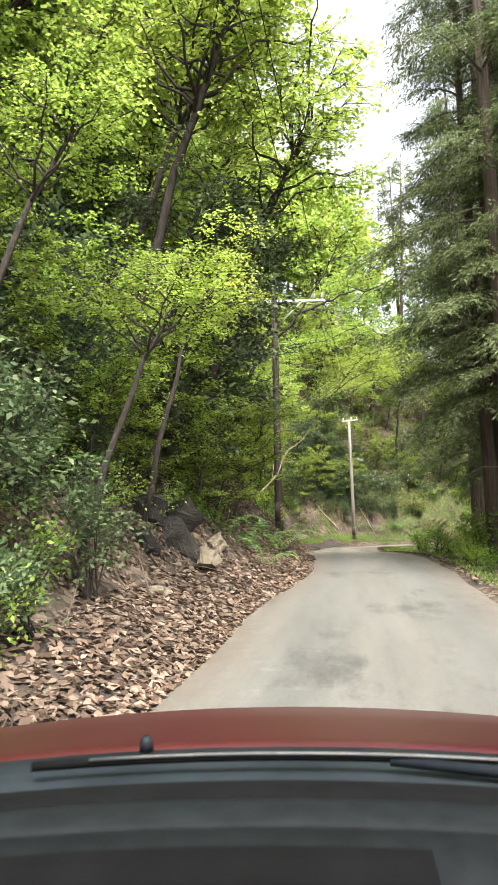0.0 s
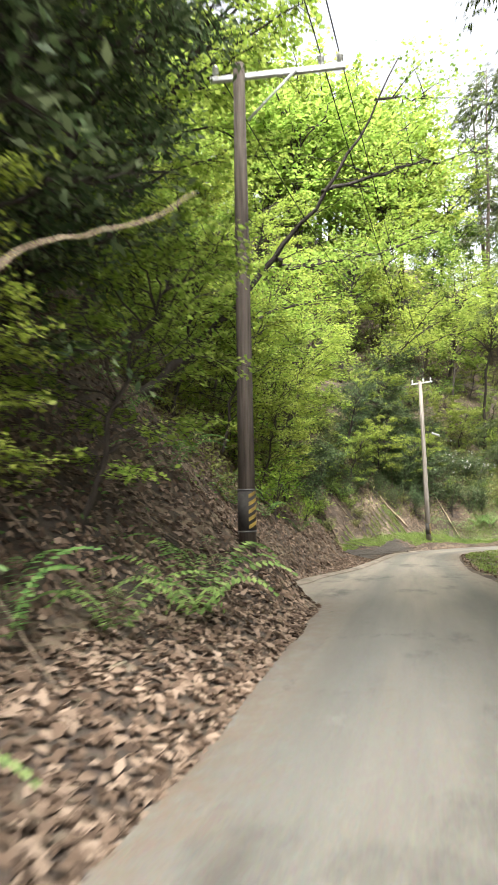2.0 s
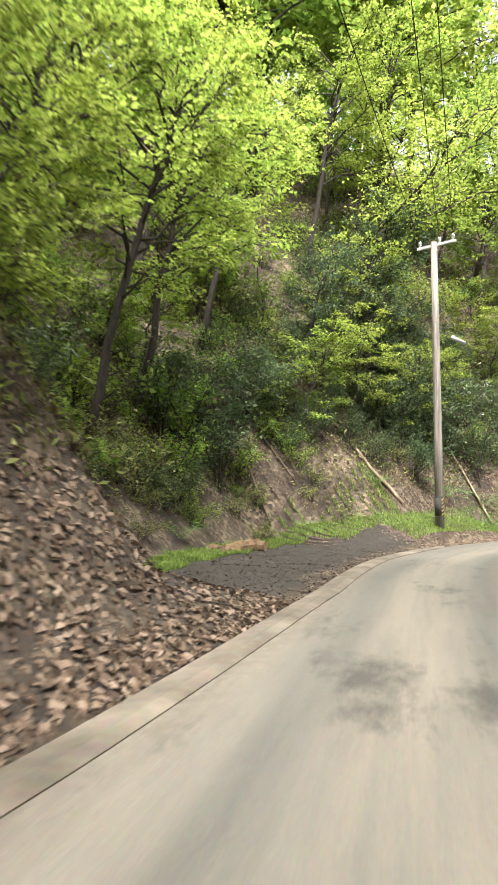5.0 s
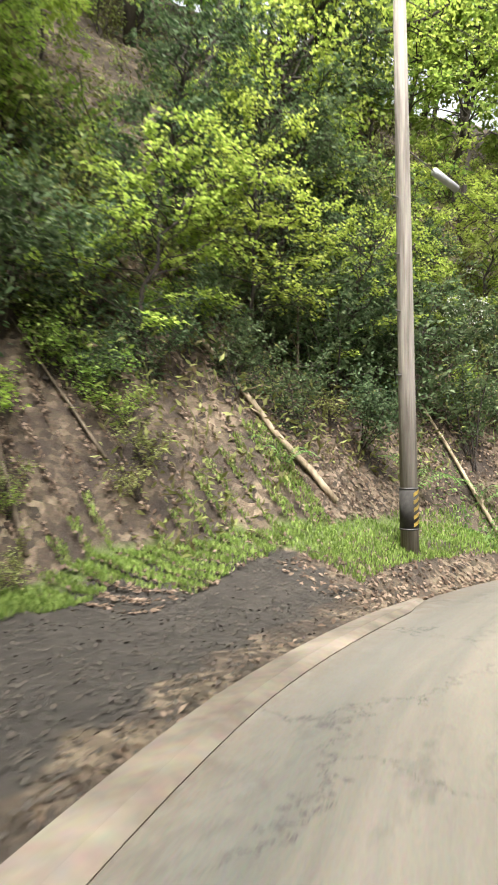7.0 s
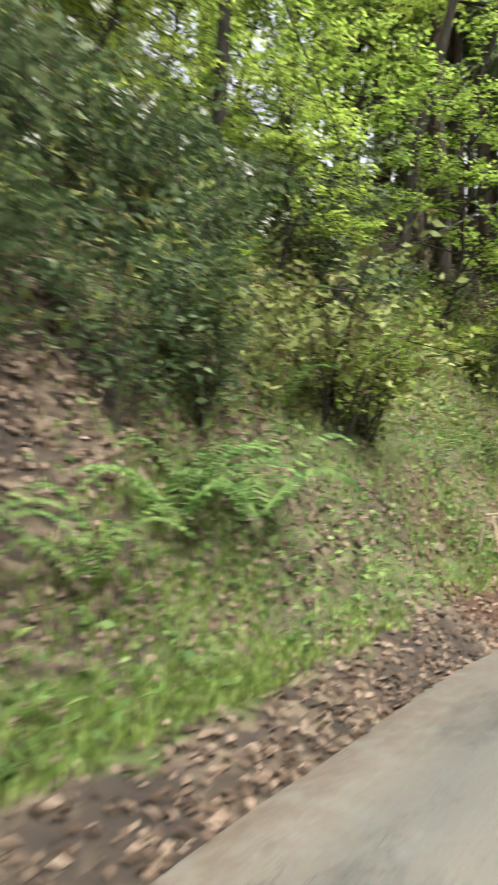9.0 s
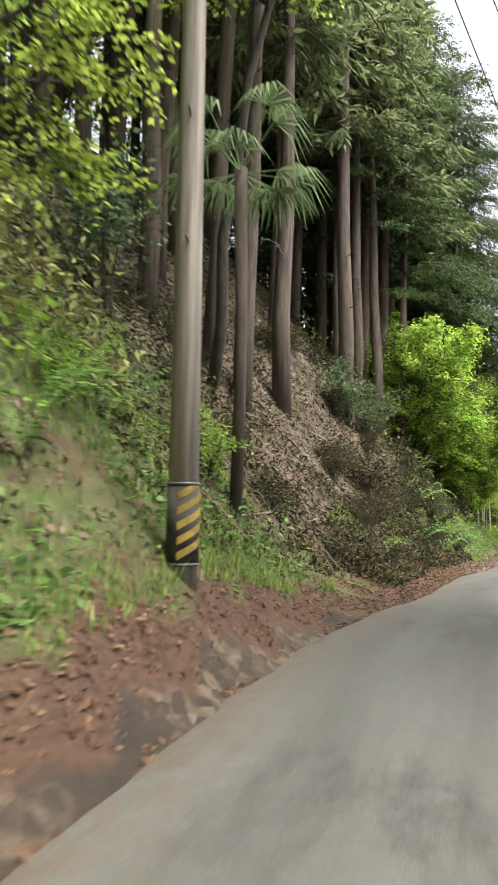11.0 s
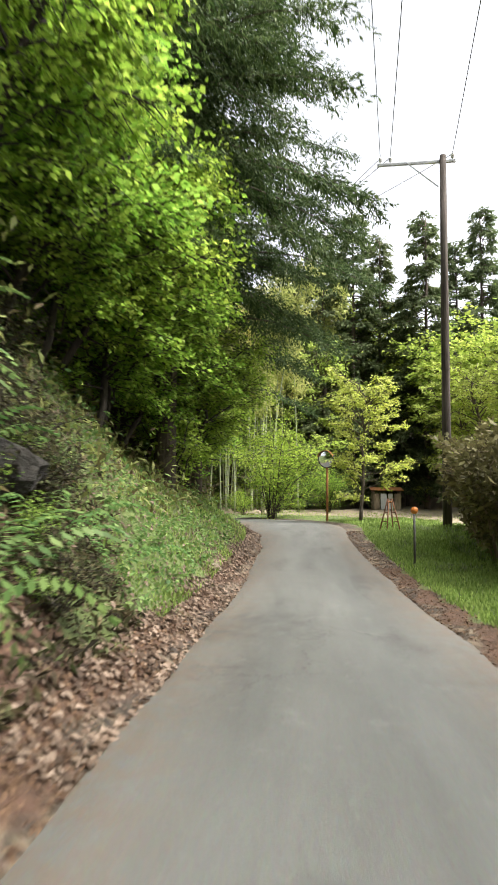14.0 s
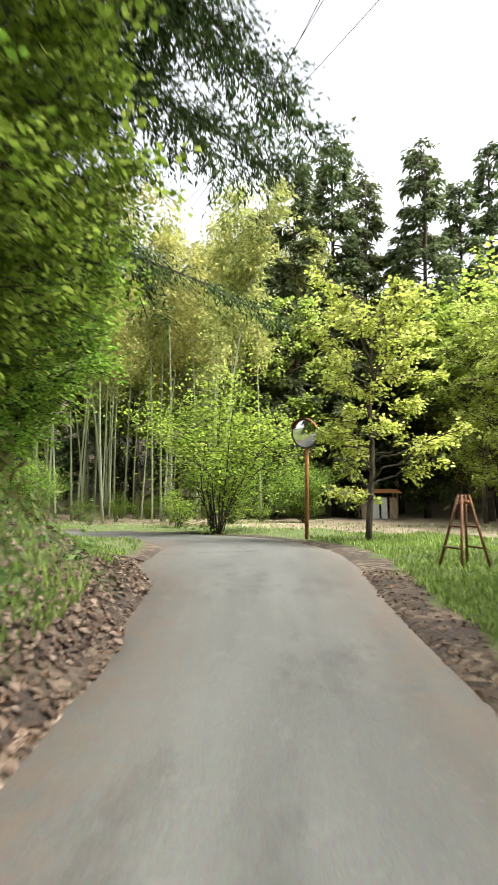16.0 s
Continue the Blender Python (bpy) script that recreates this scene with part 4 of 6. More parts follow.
scatter([cedars[0]], [verge(st, r) for st, r in [(86, 6.0), (75, 4.4)]], 0.85, 1.0, 0.02)
scatter([cedars[1]], [verge(st, r) for st, r in [(72, 4.6), (77.5, 7), (70, 8), (74, 10), (80, 12)]], 0.9, 1.1, 0.02)
scatter([cedars[1]], [bank(random.uniform(77, 97), random.uniform(3.0, 14)) for _ in range(34)], 0.85, 1.15, 0.02)
scatter([cedars[1]], [bank(random.uniform(78, 98), random.uniform(9, 24)) for _ in range(9)], 0.85, 1.15, 0.02)
low_cedar = plant("cedar_tree", grow_cedar(G(75), 17.0, 3.3, 96000, 4.4, 0.17, 0.095, 0.42, 0.26, 0.75, 22, 5.2), cedar_bark, shaded_needle_leaf,
                  "cedar with low dark branches spreading over the lane", "tree", bank(97.8, 1.4), "cedars beside the lane")
again(low_cedar, bank(101.6, 2.4), 2.0, 0.95)
again(low_cedar, bank(94.8, 3.4), 4.0, 1.05)
again(low_cedar, bank(91.5, 5.0), 1.0, 1.1)
again(low_cedar, verge(95.5, 7.2), 1.2, 0.95)
again(low_cedar, bank(95.6, 2.8), 5.0, 0.9)
far_cedar = plant("cedar_tree", grow_cedar(G(77), 15.0, 1.2, 24000, 2.9, 0.16, 0.24, 0.95, 0.4, 0.55, 9, 9), cedar_bark, cedar_leaf,
                  "dark full-crowned cedar standing behind the field", "tree", stand(69.2, 36.2), "cedars behind the field", size=1.25)

# the fresh green trees that hang over the lane before the bend
fresh = [plant("fresh_green_tree", grow_broadleaf(G(101 + i), 4.9, ln, 2.0, 36, 320, 0.10, 0.6, 0.07, thick=0.28, clump=0.6, low=0.15), dark_bark, leaf_of,
               "broad-leaved tree with fresh green leaves hanging over the lane", "tree", bank(st, l), "fresh green trees over the lane")
         for i, (ln, st, l, leaf_of) in enumerate([((1.6, 0.3), 92.8, 2.2, fresh_leaf), ((1.3, -0.4), 90.2, 2.4, bright_leaf)])]
overhang(fresh, [(89.2, 2.8), (90.9, 2.3), (92.2, 2.6), (93.8, 2.5), (90.4, 4.0), (95.2, 2.6)], 0.8, 0.95)
scatter(brights, [bank(st, l) for st, l in [(95.4, 1.5), (96.4, 2.0), (97.4, 1.6), (98.4, 2.2), (96.8, 2.8)]], 0.8, 1.2, 0.15)
overhang(fresh, [(94.9, 2.4), (96.3, 2.3), (97.6, 2.2)], 0.66, 0.76)
overhang(fresh[1:], [(98.6, 2.0), (100.2, 2.0), (101.6, 2.4), (99.8, 3.4), (97.2, 2.9), (96.9, 1.6)], 0.7, 0.82)


# ---------------------------------------------------------------- a maple with long bare limbs, leaning out across the lane
def limbed_maple(base, lines, label, per=330):
    ob = thing("leaning_maple", base, label, "tree", "leaning maples over the lane")
    wood, cards, g = Shape(), [], G(5)
    for pts, r0, r1, leafy in lines:
        p = np.array(pts, float) - np.array(base)
        fine = smooth_line(p, 6)
        fine[1:-1] += g.normal(size=(len(fine) - 2, 3)) * 0.05
        wood.tube(fine, np.linspace(r0, r1, len(fine)), 8)
        for k in range(2, len(fine)):
            for _ in range(2 if leafy else 0):
                q = fine[k] + g.normal(size=3) * (1.0, 1.0, 0.35) + np.array([0, 0, 0.1])
                wood.tube([fine[k], (fine[k] + q) / 2 + np.array([0, 0, 0.08]), q], [0.018, 0.012, 0.005], 4, False)
                c = q + g.normal(size=(per // 5, 3)) * np.array([0.5, 0.5, 0.12])
                cards.append(leaf_cards(c, 0.115, 0.7, 0.7, g))
    attach("trunk", wood.mesh("trunk", dark_bark), ob)
    attach("crown", quads_mesh("crown", np.concatenate(cards), maple_leaf), ob)
    return ob


limbed_maple((-8.2, 9.0, float(height(-8.2, 9.0)[0]) - 0.1), [
    ([(-8.2, 9.0, float(height(-8.2, 9.0)[0]) - 0.3), (-6.6, 10.6, 5.9), (-4.9, 11.6, 8.2), (-3.2, 11.0, 10.2), (-1.6, 10.4, 13.0)], 0.13, 0.014, False),
    ([(-4.9, 11.6, 8.2), (-4.2, 14.6, 9.1), (-1.8, 16.4, 10.1), (1.2, 17.6, 11.4)], 0.08, 0.02, True),
    ([(-3.6, 11.1, 9.8), (-1.2, 12.8, 11.3), (1.6, 13.8, 12.2)], 0.06, 0.015, True),
    ([(-6.6, 10.6, 5.9), (-5.4, 13.6, 7.2), (-3.6, 15.2, 8.2)], 0.07, 0.02, True),
    ([(-2.2, 10.6, 12.0), (-0.4, 12.5, 13.2)], 0.04, 0.012, True)], "maple leaning from the bank with long dark limbs across the lane")
limbed_maple((-2.6, 34.2, float(height(-2.6, 34.2)[0]) - 0.1), [
    ([(-2.6, 34.2, float(height(-2.6, 34.2)[0]) - 0.3), (-0.4, 34.4, 7.6), (1.9, 34.1, 10.2), (5.2, 33.0, 12.6)], 0.15, 0.014, False),
    ([(0.6, 34.3, 8.9), (3.0, 31.5, 10.8), (5.0, 29.6, 12.0)], 0.07, 0.02, True),
    ([(1.9, 34.1, 10.2), (4.6, 34.6, 11.4), (7.5, 34.0, 12.2)], 0.07, 0.02, True),
    ([(3.4, 33.6, 11.4), (4.4, 31.4, 12.8), (6.4, 30.4, 13.6)], 0.05, 0.015, True)], "maple leaning from the hillside with dark limbs high over the bend")

# ---------------------------------------------------------------- utility poles and wires
def utility_pole(foot, top, radius, material, arm, label, tape=0.0, steps=(), face=-0.3):
    """arm: offsets along it (left end, right end) and its bearing in degrees; tape: height of the striped band; face: the way that its stripes look."""
    ob = thing("utility_pole", foot, label, "utility pole", "utility poles along the lane")
    h = top[2] - foot[2]
    lean = (top[0] - foot[0], top[1] - foot[1])
    mid = lambda z: (lean[0] * z / h, lean[1] * z / h, z)
    attach("shaft", Shape().tube([mid(z) for z in (-0.4, h * 0.33, h * 0.66, h)], [radius, radius * 0.9, radius * 0.8, radius * 0.68], 14).mesh("shaft", material), ob)
    a, b, bearing, drop = arm
    d = Vector((math.cos(radians(bearing)), math.sin(radians(bearing)), 0))
    p = Vector(mid(h - drop))
    m = Matrix.Translation(p + d * (a + b) / 2 + Vector((-d.y, d.x, 0)) * radius * 0.85) @ Matrix.Rotation(radians(bearing), 4, "Z")
    bar = attach("crossarm", Shape().box(m, b - a, 0.075, 0.075, 0.008).mesh("crossarm", zinc, False), ob, "galvanised steel crossarm")
    if b - a > 1.3:
        far = b if b > -a else a
        attach("brace", Shape().tube([p + d * far * 0.55 + Vector((0, 0, -0.03)), p + Vector((0, 0, -0.75)) + d * radius * (1 if far > 0 else -1)], 0.02, 5).mesh("brace", zinc), ob)
    spots = [a + 0.08, b - 0.08] + ([0.12] if b - a < 1.3 else [b - 0.35 if b > -a else a + 0.35])
    for t in spots:
        q = m @ Vector((t - (a + b) / 2, 0, 0.04))
        pin = attach("insulator", Shape().tube([q, q + Vector((0, 0, 0.05)), q + Vector((0, 0, 0.06)), q + Vector((0, 0, 0.12)), q + Vector((0, 0, 0.13)), q + Vector((0, 0, 0.18))],
                                               [0.02, 0.02, 0.05, 0.042, 0.055, 0.03], 9).mesh("insulator", porcelain), ob, "white porcelain insulator")
    for z in steps:
        q = Vector(mid(z))
        attach("step_bolt", Shape().tube([q, q + Vector((-0.8, -0.6, 0)) * (radius + 0.09)], 0.011, 5).mesh("step_bolt", dark_steel), ob)
    if tape:
        r = radius * 0.985
        attach("warning_sleeve", Shape().tube([mid(tape - 0.55), mid(tape)], r + 0.006, 18).mesh("warning_sleeve", black_tape), ob, "black warning sleeve")
        for i in range(5):
            sh = Shape()
            rows = []
            for k in range(9):
                t = face - 1.05 + k * 0.26
                z0 = tape - 0.53 + i * 0.105 + k * 0.018
                c, s_ = math.cos(t), math.sin(t)
                c0, c1 = mid(z0), mid(min(z0 + 0.055, tape))
                rows.append([(c0[0] + c * (r + 0.009), c0[1] + s_ * (r + 0.009), min(c0[2], tape - 0.004)), (c1[0] + c * (r + 0.009), c1[1] + s_ * (r + 0.009), c1[2])])
            attach("warning_stripe", sh.grid(rows).mesh("warning_stripe", yellow_tape), ob, "yellow diagonal stripe")
        for z in (tape + 0.01, tape - 0.56):
            attach("strap", Shape().tube([mid(z - 0.012), mid(z + 0.012)], r + 0.010, 18).mesh("strap", dark_steel), ob, "steel strap")
    return [m @ Vector((t - (a + b) / 2, 0, 0.2)) + Vector(foot) for t in spots]


P1 = utility_pole(stand(-5.47, 3.6), (-5.47, 3.45, 7.95), 0.125, pole_wood, (-0.45, 1.55, -6, 0.12), "dark wooden utility pole at the foot of the leafy bank", 0.8)
P2 = utility_pole(stand(2.96, 28.82), (2.82, 28.6, 7.95), 0.13, pale_pole, (-0.58, 0.62, -40, 0.06), "pale weathered wooden utility pole standing in grass by the bend", 0.9, (2.5, 3.4, 4.2, 5.0))
P3 = utility_pole(stand(15.8, 34.92), (15.7, 34.92, 7.35), 0.115, pale_pole, (-0.32, 1.5, -56, 0.15), "pale wooden utility pole in green undergrowth beside the lane", 0.6, (2.4, 3.4), -1.7)
P4 = utility_pole(stand(44.78, 35.3), (44.58, 35.29, 9.85), 0.125, pole_wood, (-1.75, 0.35, -82, 0.12), "dark utility pole with a one-sided crossarm behind the shrubs", 0.0, (3.0, 4.2))
P0 = [Vector((-15.5, -34, 9.2)), Vector((-14.2, -34, 9.2)), Vector((-14.6, -34, 9.2))]
P5 = [Vector((70, 48, 16.5)), Vector((69.5, 49.4, 16.5)), Vector((69.7, 48.7, 16.5))]


def wire(a, b, sag, r=0.009):
    ob = new("overhead_wire", Shape().tube(bend(a, b, -sag, 18, rng), r, 5).mesh("overhead_wire", black_tape))
    return tagged(ob, "thin black overhead wire between the utility poles", "wire", "overhead wires")


for pa, pb in ((P0, P1), (P1, P2), (P2, P3), (P3, P4), (P4, P5)):
    for i in range(3):
        wire(pa[i], pb[i], 0.35)
sleeve_a = tagged(new("stay_wire", Shape().tube([(2.85, 28.62, 5.38), (3.69, 29.32, 5.21), (12.9, 37.0, 3.3)], 0.008, 5).mesh("stay_wire", dark_steel)), "steel stay wire anchoring the pole to the bank", "wire")
attach("cover", Shape().tube([(3.46, 29.13, 5.257), (3.92, 29.51, 5.163)], 0.06, 10).mesh("cover", zinc), sleeve_a, "pale plastic wire cover")
sleeve_b = tagged(new("stay_wire", Shape().tube([(15.7, 35.0, 6.8), (9.6, 37.6, 3.2)], 0.008, 5).mesh("stay_wire", dark_steel)), "steel stay wire running from the pole into the bank", "wire")
attach("cover", Shape().tube([(15.2, 35.21, 6.5), (14.45, 35.53, 6.06)], 0.032, 9).mesh("cover", sleeve_plastic), sleeve_b, "pale plastic wire cover")


# ---------------------------------------------------------------- the bend at the end: mirror, posts, shrubs, field and far woods
def traffic_mirror(foot, h, yaw):
    ob = thing("traffic_mirror", foot, "round convex traffic mirror on a rusty orange post at the bend", "traffic mirror")
    attach("post", Shape().tube([(0, 0, -0.3), (0, 0, h)], 0.04, 12).mesh("post", rusty_steel), ob, "rusty orange steel post")
    f = Matrix.Translation((0, 0, h - 0.1)) @ Matrix.Rotation(yaw, 4, "Z") @ Matrix.Rotation(radians(12), 4, "X")
    ring = []
    for r, d in ((0.0, 0.10), (0.10, 0.095), (0.20, 0.075), (0.285, 0.04)):
        ring.append([f @ Vector((r * math.cos(a), -d - 0.05, r * math.sin(a))) for a in np.linspace(0, 2 * math.pi, 33)])
    attach("glass", Shape().grid(ring).mesh("glass", mirror_glass), ob, "convex mirror face")
    rim = []
    for r, d in ((0.285, 0.085), (0.315, 0.10), (0.325, 0.05), (0.30, 0.0), (0.15, -0.03), (0.0, -0.035)):
        rim.append([f @ Vector((r * math.cos(a), -d, r * math.sin(a))) for a in np.linspace(0, 2 * math.pi, 33)])
    attach("shell", Shape().grid(rim).mesh("shell", dark_steel), ob, "dull grey back shell and rim")
    hood = [[f @ Vector((r * math.cos(a), -d, r * math.sin(a))) for a in np.linspace(0.35, math.pi - 0.35, 15)] for r, d in ((0.325, 0.05), (0.335, 0.15), (0.328, 0.15), (0.315, 0.06))]
    attach("hood", Shape().grid(hood).mesh("hood", rusty_steel), ob, "visor over the mirror")
    return ob


traffic_mirror(stand(49.6, 39.3), 2.3, radians(-112))


def delineator(place, h):
    ob = thing("delineator_post", place, "dark post with an orange reflector disc in the grass verge", "reflector post", "reflector posts")
    attach("post", Shape().tube([(0, 0, -0.2), (0, 0, h)], 0.021, 9).mesh("post", dark_steel), ob)
    attach("reflector", Shape().tube([(-0.02, 0, h), (0.02, 0, h)], 0.066, 16).mesh("reflector", orange_paint), ob, "orange reflector disc")
    return ob


for x, y, h in ((38.7, 35.95, 0.98), (31.9, 34.93, 1.12)):
    delineator(stand(x, y), h)


trestle_wood = surface("trestle_wood", (0.11, 0.045, 0.022), (0.26, 0.12, 0.06), 5, 0.85, bump=0.4)


def trestle(place, turn):
    ob = thing("wooden_trestle", place, "weathered wooden trestle of lashed poles in the grass", "trestle", turn=turn)
    for sx, sy in ((-1, -1), (1, -1), (-1, 1), (1, 1)):
        attach("leg", Shape().tube([(sx * 0.27, sy * 0.22, -0.05), (sx * 0.04, sy * 0.05, 0.84)], [0.021, 0.017], 7).mesh("leg", trestle_wood), ob)
    for z, w in ((0.24, 0.21), (0.48, 0.14)):
        for sy in (-1, 1):
            attach("rung", Shape().tube([(-w, sy * w * 0.85, z), (w, sy * w * 0.85, z)], 0.013, 6).mesh("rung", trestle_wood), ob)
    attach("top_bar", Shape().tube([(-0.1, 0, 0.76), (0.1, 0, 0.76)], 0.024, 7).mesh("top_bar", rusty_steel), ob)
    return ob


trestle(stand(43.65, 36.72), 0.5).scale = (0.85, 0.85, 0.95)


bush = plant("roadside_bush", grow_shrub(G(81), 2.5, 3.9, 10500, 0.10, 0.65, 20, aspect=0.6), dark_bark, bright_leaf, "open bush with fresh green leaves at the bend", "bush", stand(52.3, 42.0), "", "stem")
scatter([bush], [stand(x, y) for x, y in [(57.5, 43.0), (55.5, 49.5), (60.5, 41.0)]], 0.4, 0.65)
yellow_trees = [plant("yellow_green_tree", grow_broadleaf(G(83 + i), 6.9, ln, 1.9, 46, 210, 0.10, 0.5, 0.075, thick=0.24, clump=0.42, low=0.14, each=14), bark, yellow_leaf,
                      "spreading tree with clumps of pale yellow-green spring leaves", "tree", stand(x, y), "yellow-green trees by the field", size=size)
                for i, (ln, x, y, size) in enumerate([((0.4, -0.2), 48.3, 38.0, 0.85), ((-0.3, 0.4), 57.5, 33.5, 1.2)])]
far_green = plant("far_tree", grow_broadleaf(G(35), 9.0, (0.4, 0.2), 3.2, 22, 120, 0.34, 0.4, 0.12, twigs=False, thick=0.7, clump=0.8), dark_bark, mid_leaf,
                  "dull green tree in the wood behind the field", "tree", stand(72, 47), "trees behind the field")
scatter([far_green], [stand(x, y) for x, y in [(70, 28), (74, 33), (78, 38), (72, 53), (77, 56), (82, 44), (68, 58), (75, 64), (82, 52), (88, 46), (80, 26), (86, 34), (84, 62), (62, 64), (58, 70)]], 0.9, 1.3)
scatter(yellow_trees, [stand(x, y) for x, y in [(54.5, 31.0), (61, 34.4), (64, 33.0), (53, 28), (67, 35), (58, 27.5), (66, 43.5), (60, 30), (70, 31), (69, 42)]], 1.0, 1.7)
hedge = plant("reed_shrub", grow_shrub(G(87), 1.0, 2.4, 2600, 0.15, 0.15, 16), pale_wood, foliage("dry_reed", [(0.10, 0.085, 0.04), (0.20, 0.18, 0.075), (0.32, 0.28, 0.13)], 0.3), "dense olive-grey thicket of dry stems beside the verge", "shrub", stand(39.6, 34.4), "thicket beside the verge", "stem")
scatter([hedge], [stand(x, y) for x, y in [(38.2, 33.6), (41.0, 34.6), (42.4, 34.4), (37.0, 32.8), (40.2, 33.0), (43.4, 33.2), (35.6, 32.2), (34.2, 31.8), (44.4, 34.0), (38.8, 32.2)]], 0.9, 1.25)


def grow_bamboo(gen, tall):
    wood = Shape()
    lean = gen.normal(size=2) * 0.35
    line = [(lean[0] * (t ** 2) * 2.2, lean[1] * (t ** 2) * 2.2, t * tall - 0.2) for t in np.linspace(0, 1, 14)]
    wood.tube(line, np.linspace(0.05, 0.012, 14), 7)
    c = []
    for i in range(26):
        t = gen.uniform(0.56, 1.0)
        base = np.array([lean[0] * t * t * 2.2, lean[1] * t * t * 2.2, t * tall])
        a, r = gen.uniform(0, 6.28), gen.uniform(0.3, 1.1)
        tip = base + np.array([math.cos(a) * r, math.sin(a) * r, -0.1])
        wood.tube([base, tip], [0.008, 0.003], 3, False)
        p = base + (tip - base) * gen.uniform(0.2, 1.1, (70, 1)) + gen.normal(size=(70, 3)) * 0.22
        c.append(leaf_cards(p, 0.23, 0.34, 0.35, gen, axis=np.array([math.cos(a), math.sin(a), -0.8])))
    return wood, np.concatenate(c)


bamboos = [plant("bamboo", grow_bamboo(G(91 + i), 12.5), culm_skin, bamboo_leaf, "slender bamboo with pale culm and feathery yellowish foliage", "bamboo", stand(x, y), "bamboo grove", "culm")
           for i, (x, y) in enumerate([(58.5, 45.5), (61, 44.0), (63.5, 46)])]
spots = []
for i in range(115):
    x = random.uniform(58, 78)
    spots.append(stand(x, random.uniform(41.5 + max(0, 64 - x) * 0.3, 66)))
scatter(bamboos, spots, 0.75, 1.2, 0.03)
for x, y, size in ((68.6, 40.6, 1.2), (67.4, 42.4, 1.12), (70.2, 39.2, 1.12), (66.6, 44.2, 1.05), (72, 42.4, 1.15), (70.4, 37.4, 0.95), (71.5, 34.2, 1.1), (73, 32.4, 1.15), (71, 28, 0.95)):
    again(far_cedar, stand(x, y), random.uniform(0, 6), size)
scatter([far_cedar], [stand(x, y) for x, y in [(77, 28), (83, 30), (74, 22), (69, 20), (85, 26), (80, 24), (72, 50), (76, 58), (70, 62), (81, 66), (66, 70), (79, 52), (80, 40), (84, 46)]], 0.6, 0.85, 0.02)
scatter([far_maple], [stand(x, y) for x, y in [(60, 31.5), (63.4, 34.0), (74, 38), (58, 28.6), (67, 31.6), (63, 29.4), (75, 41.5)]], 1.0, 1.25)
scatter([far_maple], [stand(x, y) for x, y in [(68, 33), (71, 39), (65, 29), (73, 45), (64, 24), (76, 46), (55, 60), (60, 66), (78, 34), (70, 24), (50, 62), (48, 56)]], 0.9, 1.3)
scatter(mids, [stand(random.uniform(56, 72), random.uniform(42.5, 52)) for _ in range(26)], 0.3, 0.75)
scatter(brights, [stand(random.uniform(54.5, 66), random.uniform(43, 50)) for _ in range(9)], 0.35, 0.8)
scatter(evergreens, [stand(random.uniform(70, 86), random.uniform(24, 66)) for _ in range(24)], 1.4, 2.2)
scatter([far_maple], [stand(x, y) for x, y in [(84, 50), (80, 60), (88, 56), (76, 62), (90, 38), (84, 30)]], 1.1, 1.5)


def lean_to(place):
    ob = thing("field_shed", place, "small open shed with pale boards at the edge of the field", "shed", turn=0.15)
    for x, y in ((-1.1, -0.6), (1.1, -0.6), (-1.1, 0.7), (1.1, 0.7)):
        attach("post", Shape().box(Matrix.Translation((x, y, 0.75)), 0.09, 0.09, 1.7, 0.006).mesh("post", pale_wood, False), ob)
    attach("roof", Shape().box(Matrix.Translation((0, 0.05, 1.62)) @ Matrix.Rotation(radians(7), 4, "X"), 2.7, 1.8, 0.05, 0.008).mesh("roof", rusty_steel, False), ob, "rusty sheet roof")
    for i, w in enumerate((0.42, 0.5, 0.38, 0.46)):
        attach("board", Shape().box(pose(-0.85 + i * 0.56, -0.62, 0.62, -6, 0, 0), w, 0.03, 1.25, 0.004).mesh("board", sleeve_plastic if i in (1, 2) else pale_wood, False), ob, "leaning board")
    return ob


shed = lean_to(stand(65.0, 38.4))
shed.rotation_euler = (0, 0, radians(-78))
shed.scale = (0.68, 0.68, 0.72)

# ---------------------------------------------------------------- what lies on the ground
def sprinkle(n, s0, s1, l0, l1, gen, side=-1, power=1.3):
    """Places on the ground between two stations, l0 to l1 beyond the road's edge, denser near it."""
    st = gen.uniform(s0, s1, n)
    l = l0 + (l1 - l0) * gen.random(n) ** power
    edge = np.interp(st, STATION, LEFT if side < 0 else RIGHT)
    x, y = at_side(st, side * (edge + l))
    return np.stack([x, y, height(x, y)], 1), st, l


def lie_flat(pos, size, gen, aspect=0.55, lift=0.02):
    """Leaves that lie on the slope, some of them curled."""
    e = 0.15
    zx = (height(pos[:, 0] + e, pos[:, 1]) - pos[:, 2]) / e
    zy = (height(pos[:, 0], pos[:, 1] + e) - pos[:, 2]) / e
    nrm = np.stack([-zx, -zy, np.ones(len(pos))], 1)
    nrm /= np.linalg.norm(nrm, axis=1)[:, None]
    nrm += gen.normal(size=nrm.shape) * 0.32
    nrm /= np.linalg.norm(nrm, axis=1)[:, None]
    d = gen.normal(size=nrm.shape)
    d -= nrm * (d * nrm).sum(1)[:, None]
    d /= np.linalg.norm(d, axis=1)[:, None]
    s = (size * gen.uniform(0.55, 1.35, len(pos)))[:, None]
    side = np.cross(nrm, d)
    c = pos + nrm * lift
    return np.stack([c - d * s / 2, c + side * s * aspect / 2 + nrm * s * 0.15, c + d * s / 2, c - side * s * aspect / 2 + nrm * s * 0.1], 1)


def patches(pos, size, lo, seed):
    return pos[wobble(pos[:, 0], pos[:, 1], size, seed) + g.normal(size=len(pos)) * 0.12 > lo]


